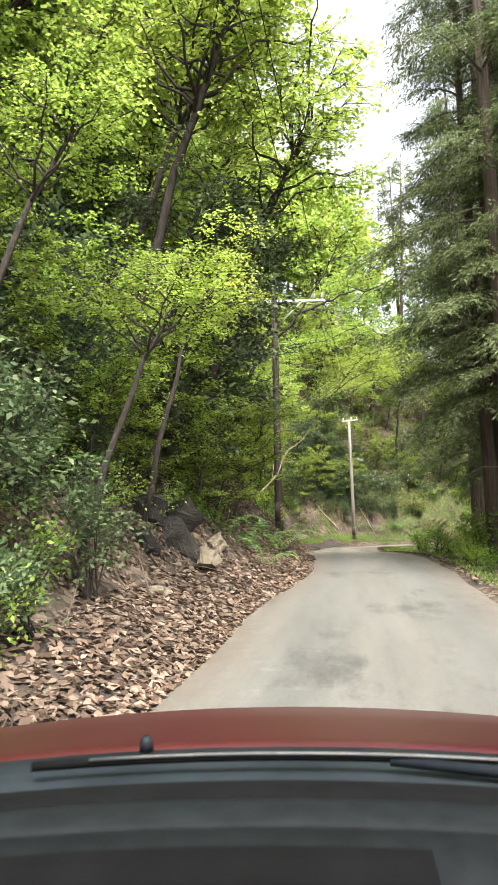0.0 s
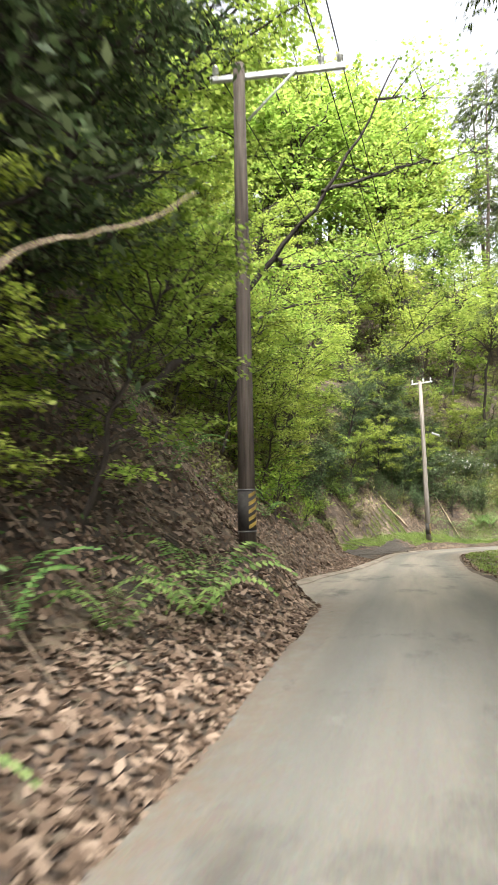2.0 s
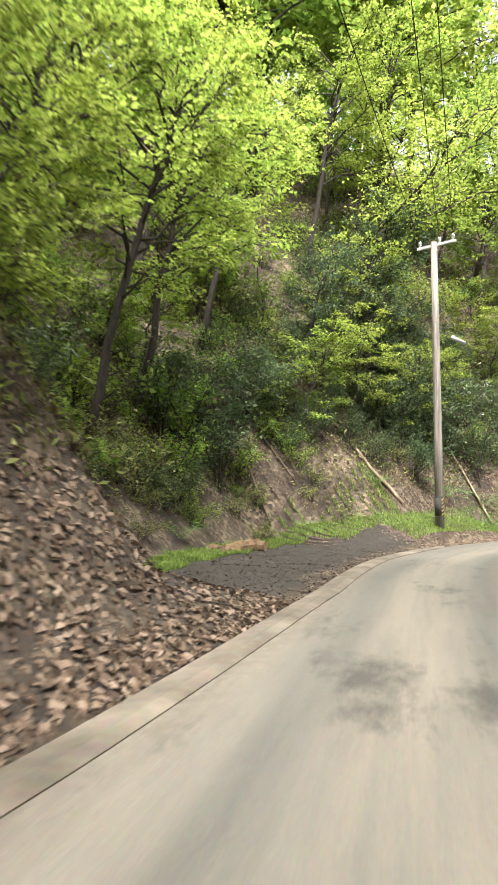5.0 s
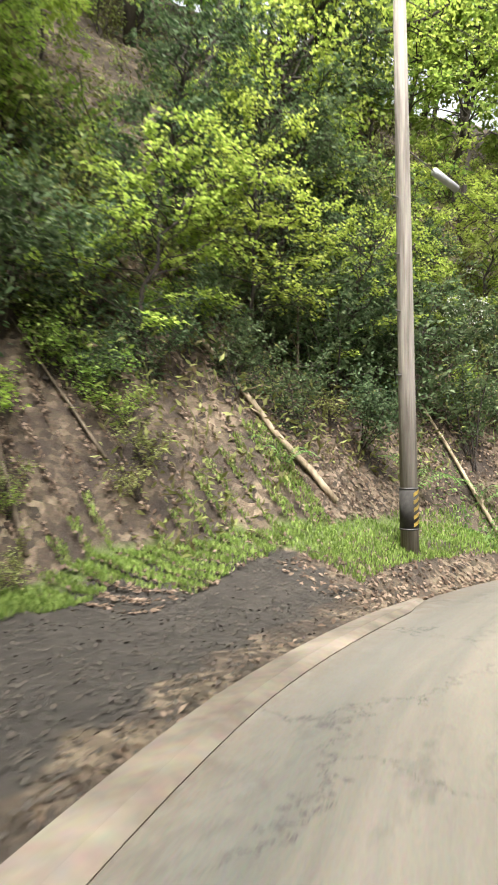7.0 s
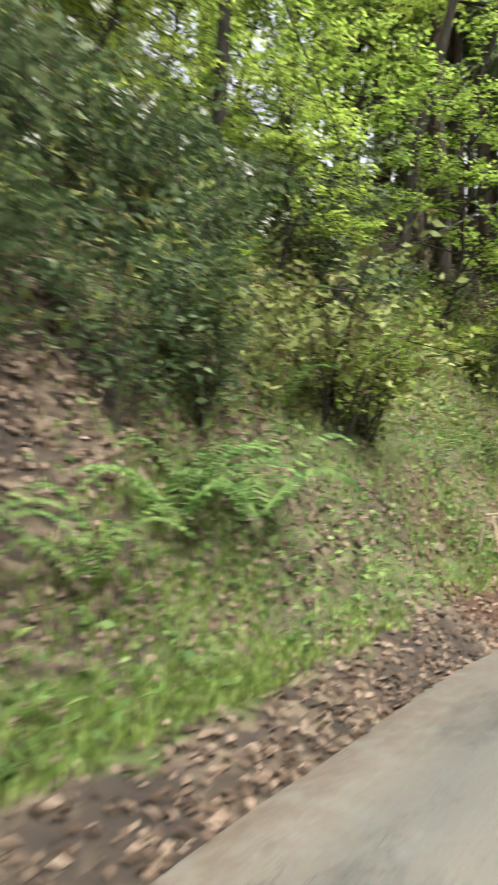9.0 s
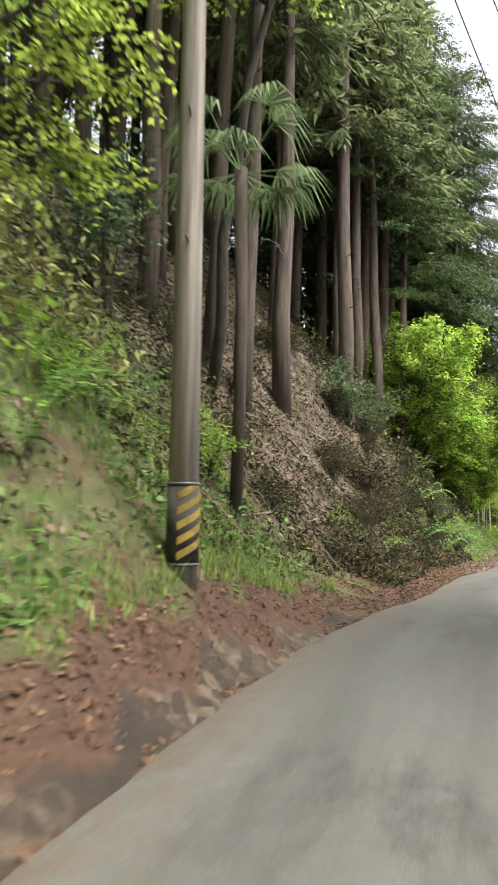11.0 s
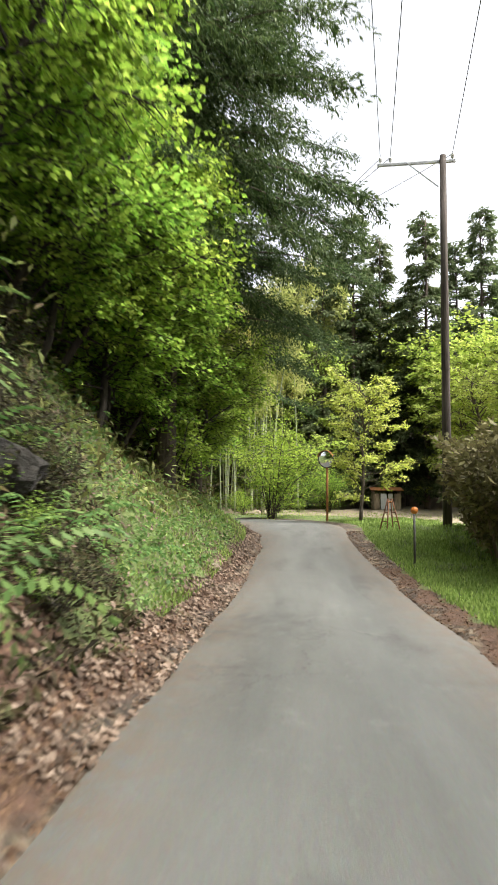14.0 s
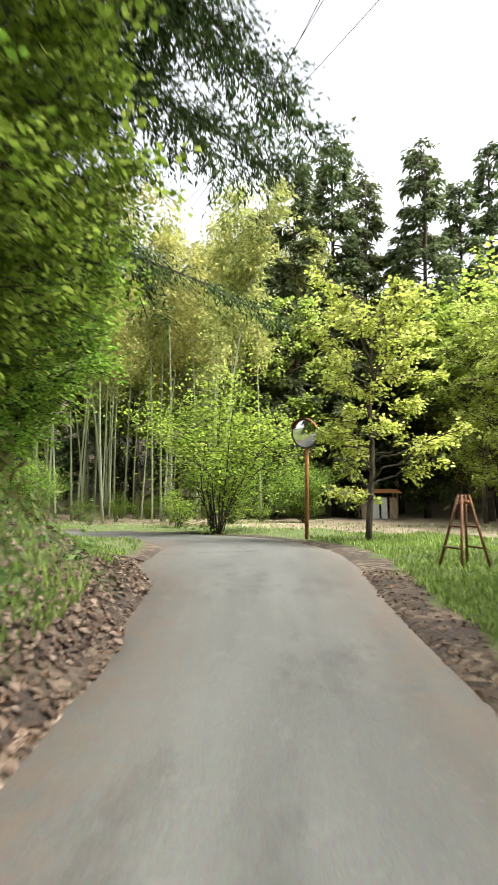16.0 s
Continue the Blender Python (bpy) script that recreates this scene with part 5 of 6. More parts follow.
def stuff(name, corners, material, label, category):
    tagged(new(name, quads_mesh(name, corners, material)), label, category, kind="stuff")


g = G(201)
litter = np.concatenate([sprinkle(42000, 12, 37, -0.15, 5.5, g)[0], sprinkle(19000, 37, 48, 0.0, 6.0, g)[0], sprinkle(4500, 57, 70, -0.1, 1.3, g)[0],
                         sprinkle(22000, 46, 66, 4.0, 12, g, power=1)[0], sprinkle(20000, 55.5, 65, 1.5, 5.5, g, power=1)[0], sprinkle(9000, 62, 72, 0.8, 6, g, power=1)[0], sprinkle(8000, 87, 99, 0.2, 3.4, g, power=1)[0], sprinkle(4500, 86, 101, -0.12, 0.55, g, power=1)[0], sprinkle(2500, 18, 60, -0.5, 0.1, g)[0], sprinkle(260, 18, 62, -2.6, 0, g, power=1)[0], sprinkle(200, 62, 108, -2.4, 0, g, power=1)[0], sprinkle(3500, 20, 60, 0.0, 1.0, g, 1)[0]])
stuff("leaf_litter", lie_flat(litter, np.where(litter[:, 1] < 22, 0.098, 0.072), g), dead_leaf, "dry brown leaves strewn over bank and road edge", "leaf litter")

needles = foliage("fallen_needles", [(0.045, 0.025, 0.015), (0.11, 0.06, 0.036), (0.19, 0.115, 0.072)], 0.1, 0.8)
fallen = np.concatenate([sprinkle(12000, 66, 85, -0.12, 0.9, g)[0], sprinkle(4500, 85, 98, -0.1, 0.4, g)[0], sprinkle(18000, 74, 88, 0.8, 6, g)[0], sprinkle(11000, 78, 90, 0.0, 1.8, g, power=1)[0], sprinkle(3600, 76, 100, -0.1, 0.4, g, 1)[0]])
stuff("fallen_sprays", lie_flat(fallen, 0.05, g, 0.4, 0.008), needles, "reddish brown fallen cedar sprays along the road edge", "needle litter")


def blades(pos, h, gen, lean=0.45, width=0.012):
    n = len(pos)
    a = gen.uniform(0, 2 * math.pi, n)
    side = np.stack([np.cos(a), np.sin(a), np.zeros(n)], 1) * width
    tip = np.stack([np.cos(a + 1.57), np.sin(a + 1.57), np.zeros(n)], 1) * gen.uniform(0.1, lean, n)[:, None]
    hh = (h * gen.uniform(0.5, 1.3, n))[:, None]
    top = pos + (tip + np.array([0, 0, 1.0])) * hh
    mid = pos + (tip * 0.35 + np.array([0, 0, 0.62])) * hh
    return np.stack([pos - side, mid - side * 0.8, top, mid + side * 0.9], 1)


turf = np.concatenate([
    patches(sprinkle(9500, 57.6, 64, 0.4, 1.5, g, power=1)[0], 0.8, 0.15, 7), patches(sprinkle(5500, 56.0, 58.6, 1.5, 2.7, g, power=1)[0], 0.8, 0.1, 7), patches(sprinkle(19000, 47, 56.4, 2.5, 3.45, g, power=1)[0], 0.8, 0.12, 7), patches(sprinkle(9000, 16, 62, 0.15, 1.7, g, 1)[0], 0.9, 0.35, 8),
    patches(sprinkle(8000, 63, 76, 0.35, 3.2, g)[0], 0.8, 0.35, 9), patches(sprinkle(19000, 89.5, 103, 0.25, 3.6, g)[0], 0.8, 0.4, 10),
    patches(sprinkle(30000, 84, 106, 0.35, 3.4, g, 1, 1)[0], 0.9, 0.2, 11), sprinkle(15000, 85, 99, 0.3, 1.8, g, 1, 1)[0], patches(sprinkle(4000, 100, 125, 0.2, 4, g)[0], 0.9, 0.3, 12),
    patches(sprinkle(5000, 105, 118, 0.3, 8, g, 1)[0], 0.9, 0.4, 13)])
stuff("grass", blades(turf, 0.085, g), grass_blade, "short green grass on the verges and banks", "grass")

tall = patches(sprinkle(4200, 62, 76, 0.35, 2.8, g)[0], 0.8, 0.4, 9)
stuff("tall_grass", blades(tall, 0.2, g, 0.7, 0.007), grass_blade, "long green grass and weeds on the roadside bank", "grass")

weeds = np.concatenate([patches(sprinkle(1600, 44, 66, 4.2, 15, g, power=1)[0], 1.1, 0.5, 24), patches(sprinkle(400, 57, 64, 2.8, 5, g, power=1)[0], 1.1, 0.5, 24)])
stuff("dry_weeds", blades(weeds, 0.5, g, 0.6, 0.011), olive_leaf, "tall straggling weed stems on the hillside", "weeds")

cover = np.concatenate([patches(sprinkle(19000, 61, 75.5, 0.5, 6, g)[0], 0.9, 0.38, 14), patches(sprinkle(7000, 89, 100, 0.4, 4, g)[0], 0.8, 0.45, 15),
                        patches(sprinkle(7000, 38, 60, 4.0, 10, g, power=1)[0], 1.0, 0.5, 16), patches(sprinkle(6000, 14, 38, 1.5, 8, g, power=1)[0], 0.9, 0.6, 17)])
cover[:, 2] += g.exponential(0.12, len(cover))
stuff("ground_cover", leaf_cards(cover, 0.085, 0.5, 0.55, g), fern_leaf, "low leafy ground cover on the bank", "ground cover")
def tangle(pos, tall, seed):
    """Lifts places off the ground into patches of brush of uneven height."""
    up = tall * (0.15 + 1.7 * np.clip(wobble(pos[:, 0], pos[:, 1], 1.3, seed) - 0.3, 0, 1))
    pos[:, 2] += np.abs(g.normal(size=len(pos))) * up
    return pos


brush = tangle(np.concatenate([sprinkle(26000, 44, 74, 4.2, 17, g, power=1)[0], sprinkle(8000, 56.5, 66, 1.9, 7, g, power=1)[0], sprinkle(6000, 64, 74, 1.6, 4.4, g, power=1)[0], sprinkle(4000, 38, 47, 1.6, 5, g, power=1)[0], sprinkle(6000, 8, 40, 4.6, 12, g, power=1)[0],
                              sprinkle(6000, 86, 101, 1.0, 5, g, power=1)[0]]), 0.75, 21)
stuff("brush", leaf_cards(brush, 0.15, 0.32, 0.35, g), olive_leaf, "straggling olive brush on the hillside", "brush")
# dead brush whose dark tones also carry the canopy's shade on the bank
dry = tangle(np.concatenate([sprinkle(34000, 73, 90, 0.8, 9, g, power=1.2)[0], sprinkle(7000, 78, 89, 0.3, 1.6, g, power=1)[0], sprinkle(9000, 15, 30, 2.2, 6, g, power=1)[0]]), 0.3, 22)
stuff("dry_brush", leaf_cards(dry, 0.13, 0.26, 0.35, g), shaded_dry_leaf, "dark tangle of dead stems and weeds under the cedars", "brush")


clods = np.concatenate([sprinkle(9000, 45.5, 57.5, 0.45, 3.4, g, power=1)[0], sprinkle(5000, 35, 58.5, -0.16, 0.5, g, power=1)[0]])
stuff("soil_clods", lie_flat(clods, 0.035, g, 0.8), surface("soil_clod", (0.028, 0.024, 0.02), (0.10, 0.082, 0.066), 5, 0.95), "crumbs and clods of black soil beside the road", "soil")


def sticks(pos, gen, lo, hi, r):
    """Thin fallen sticks, each a slim three-sided prism."""
    v, f = [], []
    for i, p in enumerate(pos):
        a, L = gen.uniform(0, 6.28), gen.uniform(lo, hi)
        d = np.array([math.cos(a), math.sin(a), 0]) * L / 2
        p0, p1 = p - d, p + d
        p0[2], p1[2] = float(height(p0[0], p0[1])[0]) + 0.03, float(height(p1[0], p1[1])[0]) + gen.uniform(0.03, 0.2)
        n = np.array([-math.sin(a), math.cos(a), 0]) * r
        for q in (p0, p1):
            v += [q - n, q + n, q + np.array([0, 0, r * 1.7])]
        b = i * 6
        f += [(b, b + 1, b + 4, b + 3), (b + 1, b + 2, b + 5, b + 4), (b + 2, b, b + 3, b + 5)]
    return mesh_from("stick_litter", v, f, twig_wood)


twig_spots = np.concatenate([sprinkle(950, 74, 87, 1.1, 6, g, power=1)[0], sprinkle(200, 44, 66, 4.0, 10, g, power=1)[0], sprinkle(120, 14, 40, 0.8, 6, g, power=1)[0]])
tagged(new("stick_litter", sticks(twig_spots, g, 0.4, 1.7, 0.008)), "thin grey-brown sticks fallen over the bank", "stick litter", kind="stuff")


# ---------------------------------------------------------------- ferns, fallen wood, stones
def fern(gen):
    cards = []
    for i in range(9):
        a, L = i * 0.7 + gen.normal() * 0.15, gen.uniform(0.55, 0.85)
        t = np.repeat(np.linspace(0.12, 1, 15), 2)
        out, up = L * t, 0.62 * L * np.sin(t * 2.2)
        c = np.stack([np.cos(a) * out, np.sin(a) * out, up], 1)
        sgn = np.tile([1, -1], 15)
        reach = 0.17 * L * (1.15 - t)
        side = np.stack([-np.sin(a) * sgn, np.cos(a) * sgn, np.zeros(30)], 1)
        ahead = np.array([np.cos(a), np.sin(a), 0.0])
        tip = c + side * reach[:, None] + ahead * 0.04 - np.array([0, 0, 0.03])
        cards.append(np.stack([c, (c + tip) / 2 + ahead * 0.022, tip, (c + tip) / 2 - ahead * 0.022], 1))
    return np.concatenate(cards)


first_fern = thing("fern", bank(29.2, 1.0), "green fern with arching fronds on the leafy bank", "fern", "ferns on the bank")
attach("fronds", quads_mesh("fronds", fern(G(7)), fern_leaf), first_fern)
for st, l in [(28.2, 1.3), (30.3, 0.7), (31.2, 0.9), (27.0, 1.6), (33.0, 1.9), (26.2, 0.6), (37.6, 2.6), (38.6, 1.6), (39.4, 2.0), (40.2, 1.3), (41.2, 1.8), (36.6, 3.2), (42.4, 1.1), (52.5, 3.7), (58.4, 2.2), (60.8, 1.8),
              (62.0, 1.5), (62.6, 1.2), (63.4, 1.3), (63.6, 1.4), (64.2, 1.2), (80.4, 1.0), (65.2, 1.8), (67.4, 1.3), (69.2, 1.5), (71.6, 1.2), (73.2, 1.6), (20.4, 2.0), (22.0, 2.6), (18.6, 2.4), (66.2, 2.6), (70.6, 2.6), (64.4, 2.8),
              (86.8, 1.5), (87.6, 0.8), (87.2, 1.2), (86.2, 0.7), (86.9, 0.8), (85.4, 0.9), (84.6, 1.0), (88.4, 1.2), (89.2, 0.7), (90.2, 1.1), (91.0, 0.8), (88.0, 1.9)]:
    again(first_fern, bank(st, l), random.uniform(0, 6), random.uniform(0.7, 1.25), (random.gauss(0, 0.2), random.gauss(0, 0.2)))


def fallen(name, pts, r0, r1, material, label, group="fallen branches"):
    gen = G(int(abs(pts[0][0]) * 100) + 3)
    line = smooth_line(np.array(pts, float), 6)
    line[1:-1] += gen.normal(size=(len(line) - 2, 3)) * (0.12 * r1 + 0.004)
    ob = thing(name, tuple(line[0]), label, "fallen wood", group)
    attach("stem", Shape().tube(line - line[0], np.linspace(r0, r1, len(line)), 7).mesh("stem", material), ob)
    for i in range(3):
        k = gen.integers(2, len(line) - 1)
        b = line[k] - line[0]
        attach("twig", Shape().tube([b, b + gen.normal(size=3) * (0.25, 0.25, 0.15) + np.array([0, 0, 0.12])], [r1 * 0.8, 0.006], 4).mesh("twig", material), ob)
    return ob


fallen("fallen_log", [stand(2.0, 29.3, 0.08), stand(0.9, 29.6, 0.14), stand(0.0, 29.9, 0.12), stand(-1.6, 30.4, 0.12)], 0.055, 0.035, pale_wood, "pale fallen log lying down the bank onto the grass")
fallen("fallen_log", [stand(5.3, 31.4, 0.06), stand(4.72, 32.2, 0.15), stand(4.2, 33.0, 0.12)], 0.04, 0.025, pale_wood, "thin fallen log leaning on the bank")
fallen("fallen_branch", [stand(-1.9, 27.2, 0.05), stand(-3.2, 28.4, 0.25), stand(-4.4, 29.6, 0.15)], 0.035, 0.015, twig_wood, "grey fallen branch at the edge of the clearing")
fallen("fallen_branch", [stand(-1.2, 28.2, 0.08), stand(-2.6, 28.6, 0.3)], 0.028, 0.010, twig_wood, "grey fallen branch at the edge of the clearing")
fallen("fallen_branch", [stand(1.58, 30.94, -0.1), stand(1.6, 31.0, 1.5)], 0.028, 0.016, twig_wood, "upright dead stem on the bank")
fallen("fallen_branch", [(-6.75, -3.55, 1.75), (-6.38, -3.24, 2.1), (-6.15, -2.95, 2.55), (-5.75, -2.5, 2.85), (-5.5, -2.2, 3.15)], 0.009, 0.004, pale_wood, "pale bare branch hanging out from the bank")
for st, l, dl in [(79, 1.4, 1.6), (80.5, 0.8, 1.0), (76.8, 2.2, 1.8), (83, 1.0, 1.2), (81.6, 2.8, 1.5), (78, 3.2, 1.9), (84.2, 2.4, 1.4)]:
    a, b = bank(st, l), bank(st + dl, l + random.uniform(-0.3, 0.5))
    fallen("fallen_branch", [(a[0], a[1], a[2] + 0.05), ((a[0] + b[0]) / 2, (a[1] + b[1]) / 2, (a[2] + b[2]) / 2 + 0.12), (b[0], b[1], b[2] + 0.1)], 0.022, 0.009, twig_wood, "grey-brown fallen branch on the brown bank")


def boulder(place, sx, sy, sz, seed, material, label, name="rock", group="rocks on the bank", turn=0.0):
    gen = G(seed)
    bm = bmesh.new()
    bmesh.ops.create_icosphere(bm, subdivisions=3, radius=1.0)
    cuts = [(gen.normal(size=3), gen.uniform(0.35, 0.75)) for _ in range(26)]
    for v in bm.verts:
        c = np.array(v.co)
        for nrm, d in cuts:
            nn = nrm / np.linalg.norm(nrm)
            over = c @ nn - d
            if over > 0:
                c = c - nn * over * 0.9
        rough = 0.74 + 0.52 * float(wobble(c[0] * 1.3 + seed, c[1] * 1.3 + c[2] * 2.1, 0.45)) + gen.normal() * 0.035
        v.co = Vector(c * (sx, sy, sz) * rough)
    ob = tagged(new(name, Shape().take(bm).mesh(name, material, False)), label, "rock", group)
    ob.location, ob.rotation_euler = place, (0, 0, turn)
    return ob


for st, l, a, b, c, mat, label in [
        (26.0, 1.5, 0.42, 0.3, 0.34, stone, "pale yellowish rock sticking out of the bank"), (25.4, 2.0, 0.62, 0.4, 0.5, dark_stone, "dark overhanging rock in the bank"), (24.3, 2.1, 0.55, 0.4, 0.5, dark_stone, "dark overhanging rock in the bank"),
        (21.8, 0.95, 0.3, 0.22, 0.18, stone, "pale yellowish rock among fallen leaves"), (28.6, 0.7, 0.16, 0.1, 0.08, stone, "small pale stone at the foot of the bank"),
        (23.6, 1.35, 0.24, 0.17, 0.15, stone, "pale yellowish rock among fallen leaves"),
        # these two stand in for shaded hollows behind the plants, shade in their colour
        (87.6, 1.2, 0.7, 0.45, 0.55, dark_stone, "rock in the roadside bank, coloured near black as a shaded hollow"), (85.4, 0.95, 0.6, 0.35, 0.42, dark_stone, "rock in the roadside bank, coloured near black as a shaded hollow"),
        (85.6, 0.35, 0.1, 0.08, 0.07, stone, "small white stone beside the road"),
        (38.0, 0.15, 0.12, 0.08, 0.06, stone, "small pale stone at the foot of the bank"), (40.6, 0.1, 0.1, 0.08, 0.05, stone, "small pale stone at the foot of the bank"),
        (93.0, 0.35, 0.2, 0.16, 0.13, stone, "pale stone at the foot of the grassy bank"), (66.4, 0.8, 0.18, 0.14, 0.12, stone, "pale stone on the grassy bank")]:
    p = bank(st, l)
    boulder((p[0], p[1], p[2] + c * 0.05), a, b, c, int(st * 10), mat, label, turn=st)


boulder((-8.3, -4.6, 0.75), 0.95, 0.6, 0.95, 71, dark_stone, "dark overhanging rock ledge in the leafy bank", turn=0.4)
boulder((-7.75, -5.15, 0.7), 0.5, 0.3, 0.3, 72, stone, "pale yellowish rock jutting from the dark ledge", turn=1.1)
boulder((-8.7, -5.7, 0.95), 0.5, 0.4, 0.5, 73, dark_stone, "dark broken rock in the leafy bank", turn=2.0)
tawny_bark = surface("tawny_bark", (0.06, 0.038, 0.022), (0.33, 0.21, 0.11), 6, 0.9, bump=0.9, distance=0.03)


def chopped_log(place, turn, L, r):
    ob = thing("cut_log", place, "tawny cut log lying on the black soil", "log", "cut logs on the soil", turn)
    gen = G(int(L * 100) + 400)
    line = [(t * L, gen.normal() * 0.03, r * 0.55 + gen.normal() * 0.02) for t in np.linspace(-0.5, 0.5, 7)]
    attach("bark", Shape().tube(line, list(r * gen.uniform(0.7, 1.1, 7)), 7).mesh("bark", tawny_bark, False), ob)
    attach("cut_face", Shape().tube([(L * 0.49, 0, r * 0.55), (L * 0.51, 0, r * 0.55)], r * 0.7, 9).mesh("cut_face", pale_wood, False), ob, "pale sawn end")
    return ob


for st, l, tn, L, r in ((53.4, 2.7, 0.5, 0.9, 0.13), (53.0, 3.0, -0.2, 0.75, 0.11), (54.0, 2.9, 0.9, 0.55, 0.12), (52.6, 2.7, 1.3, 0.4, 0.09)):
    chopped_log(bank(st, l), tn, L, r)


def saw_horse(place, turn):
    ob = thing("saw_horse", place, "low frame of weathered sticks on the grassy bank", "wooden frame", turn=turn)
    for x in (-0.36, 0.36):
        for y in (-0.12, 0.12):
            attach("leg", Shape().tube([(x, y * 1.6, -0.25), (x, y * 0.3, 0.55)], 0.015, 6).mesh("leg", pale_wood), ob)
    attach("rail", Shape().tube([(-0.46, 0, 0.55), (0.46, 0, 0.57)], 0.018, 6).mesh("rail", pale_wood), ob)
    return ob


saw_horse(bank(67.4, 0.55), 0.45)


# ---------------------------------------------------------------- concrete strip along the widened road, cracks and patches
def edge_strip(s0, s1, o0, o1, lift, material, name, label):
    """A strip let into the road along its left edge, from o0 to o1 metres in from it."""
    rows = []
    for st in np.arange(s0, s1, 0.4):
        left, wide = np.interp(st, STATION, LEFT), np.interp(st, STATION, LEFT) + np.interp(st, STATION, RIGHT)
        row = []
        for o in np.linspace(o0, o0 + (o1 - o0) * min(1, (s1 - st) / 1.2 + 0.1, (st - s0) / 2 + 0.3), 4):
            x, y = at_side(st, o - left)
            t = o / wide
            row.append((x, y, (-0.03 if len(row) == 3 else 0) + np.interp(st, STATION, LINE[:, 2]) + 0.035 * (1 - (2 * t - 1) ** 2) + lift - 0.03 * max(0.0, 1 - o / 0.3)))
        rows.append(row)
    me = Shape().grid(rows).mesh(name, material, False)
    me.flip_normals()
    ob = new(name, me)
    sol = ob.modifiers.new("thickness", "SOLIDIFY")
    sol.thickness, sol.offset = 0.04, -1
    return tagged(ob, label, "road edge", kind="structure")


concrete = surface("dusty_concrete", (0.075, 0.06, 0.046), (0.25, 0.21, 0.165), 1.3, 0.9, bump=0.4, distance=0.008)
edge_strip(36, 58.2, 0.05, 0.38, 0.002, concrete, "edge_strip", "dusty concrete strip along the widened road edge")

scatter(brights, [verge(st, r) for st, r in [(35.5, 0.9), (37, 1.5), (38.6, 0.9), (41, 1.2), (33.2, 1.4), (44, 1.6), (30.6, 1.2)]], 0.4, 0.75, 0.1)
scatter(mids, [verge(st, r) for st, r in [(29, 2.4), (34, 2.6), (38, 3.4), (42, 3.2), (46, 3.4), (50, 4), (31, 4.5), (40, 6), (47, 7), (36, 8)]], 0.7, 1.2, 0.1)


# ---------------------------------------------------------------- palm by the third pole, hanging vine, flowering shrub
def palm(place, h):
    gen = G(303)
    ob = thing("palm_tree", place, "shaggy palm with drooping fronds among the cedars", "palm")
    attach("trunk", Shape().tube([(0, 0, -0.3), (0.05, 0, h * 0.5), (0, 0.03, h)], [0.08, 0.07, 0.085], 10).mesh("trunk", bark), ob)
    for i in range(15):
        a, up = i * 2.4, gen.uniform(-0.3, 0.9)
        reach = gen.uniform(0.4, 0.75)
        hub = np.array([math.cos(a) * reach, math.sin(a) * reach, h + up * 0.7])
        across = np.array([-math.sin(a), math.cos(a), 0]) * 0.013
        crown = np.array([0, 0.03, h - 0.05])
        cards = [[crown - across, hub - across, hub + across, crown + across]]
        for t in np.linspace(-1.35, 1.35, 15):
            d = np.array([math.cos(a + t), math.sin(a + t), 0.25 - 0.3 * abs(t)])
            side = np.array([-math.sin(a + t), math.cos(a + t), 0]) * 0.02
            mid = hub + d * 0.32
            tip = mid + d * 0.22 + np.array([0, 0, -0.34])
            cards.append([hub, mid - side, tip, mid + side])
        attach("frond", quads_mesh("frond", np.array(cards), dark_leaf), ob)
    return ob


palm(stand(18.3, 36.4), 4.3)


def vine(top, length):
    gen = G(305)
    ob = thing("hanging_vine", top, "leafy vine hanging down from the trees", "vine")
    line = [(0.1 * math.sin(z * 2), 0.05 * math.cos(z * 3), -z) for z in np.linspace(0, length, 12)]
    attach("stem", Shape().tube(line, 0.008, 5).mesh("stem", dark_bark), ob)
    p = np.array(line)[gen.integers(0, 12, 110)] + gen.normal(size=(110, 3)) * (0.09, 0.09, 0.14)
    attach("leaves", quads_mesh("leaves", leaf_cards(p, 0.10, 0.7, 0.3, gen), bright_leaf), ob)


vine((13.0, 33.75, 3.0), 2.1)
vine((12.6, 34.3, 3.6), 1.6)
for x, y, sz in ((5.2, 33.6, 0.8), (6.5, 34.2, 0.75), (7.4, 34.3, 0.8)):
    fl = again(evergreens[0], stand(x, y), 1.0, sz, label="evergreen shrub with clusters of small white flowers")
    gen = G(int(x * 10))
    c = gen.normal(size=(26, 3)) * (0.9, 0.9, 0.5) + (0, 0, 1.7)
    p = np.repeat(c, 9, axis=0) + gen.normal(size=(234, 3)) * 0.05
    tagged(attach("blossom", quads_mesh("blossom", leaf_cards(p, 0.06, 0.8, 0.3, gen), white_petal), fl, "small white flowers"), kind="stuff")

# ---------------------------------------------------------------- the red car from which the road is seen, standing at the start
car_paint = surface("car_paint", (0.045, 0.009, 0.010), (0.06, 0.011, 0.013), 3, 0.3, 0.2, 0.02, 0.001)
# dashboard grey darkened to include the shade of roof and windscreen
dash_plastic = surface("dash_plastic", (0.004, 0.005, 0.0055), (0.0085, 0.0105, 0.0115), 30, 0.7, 0, 0.5, 0.002, 160)
trim_black = surface("trim_black", (0.0015, 0.0015, 0.0016), (0.004, 0.004, 0.0045), 12, 0.9, 0, 0.2, 0.002)
cowl_grey = surface("cowl_grey", (0.010, 0.013, 0.016), (0.02, 0.025, 0.03), 6, 0.5, 0, 0.2, 0.002)
tyre_rubber = surface("tyre_rubber", (0.012, 0.012, 0.012), (0.03, 0.03, 0.03), 9, 0.85, 0, 0.3, 0.003)
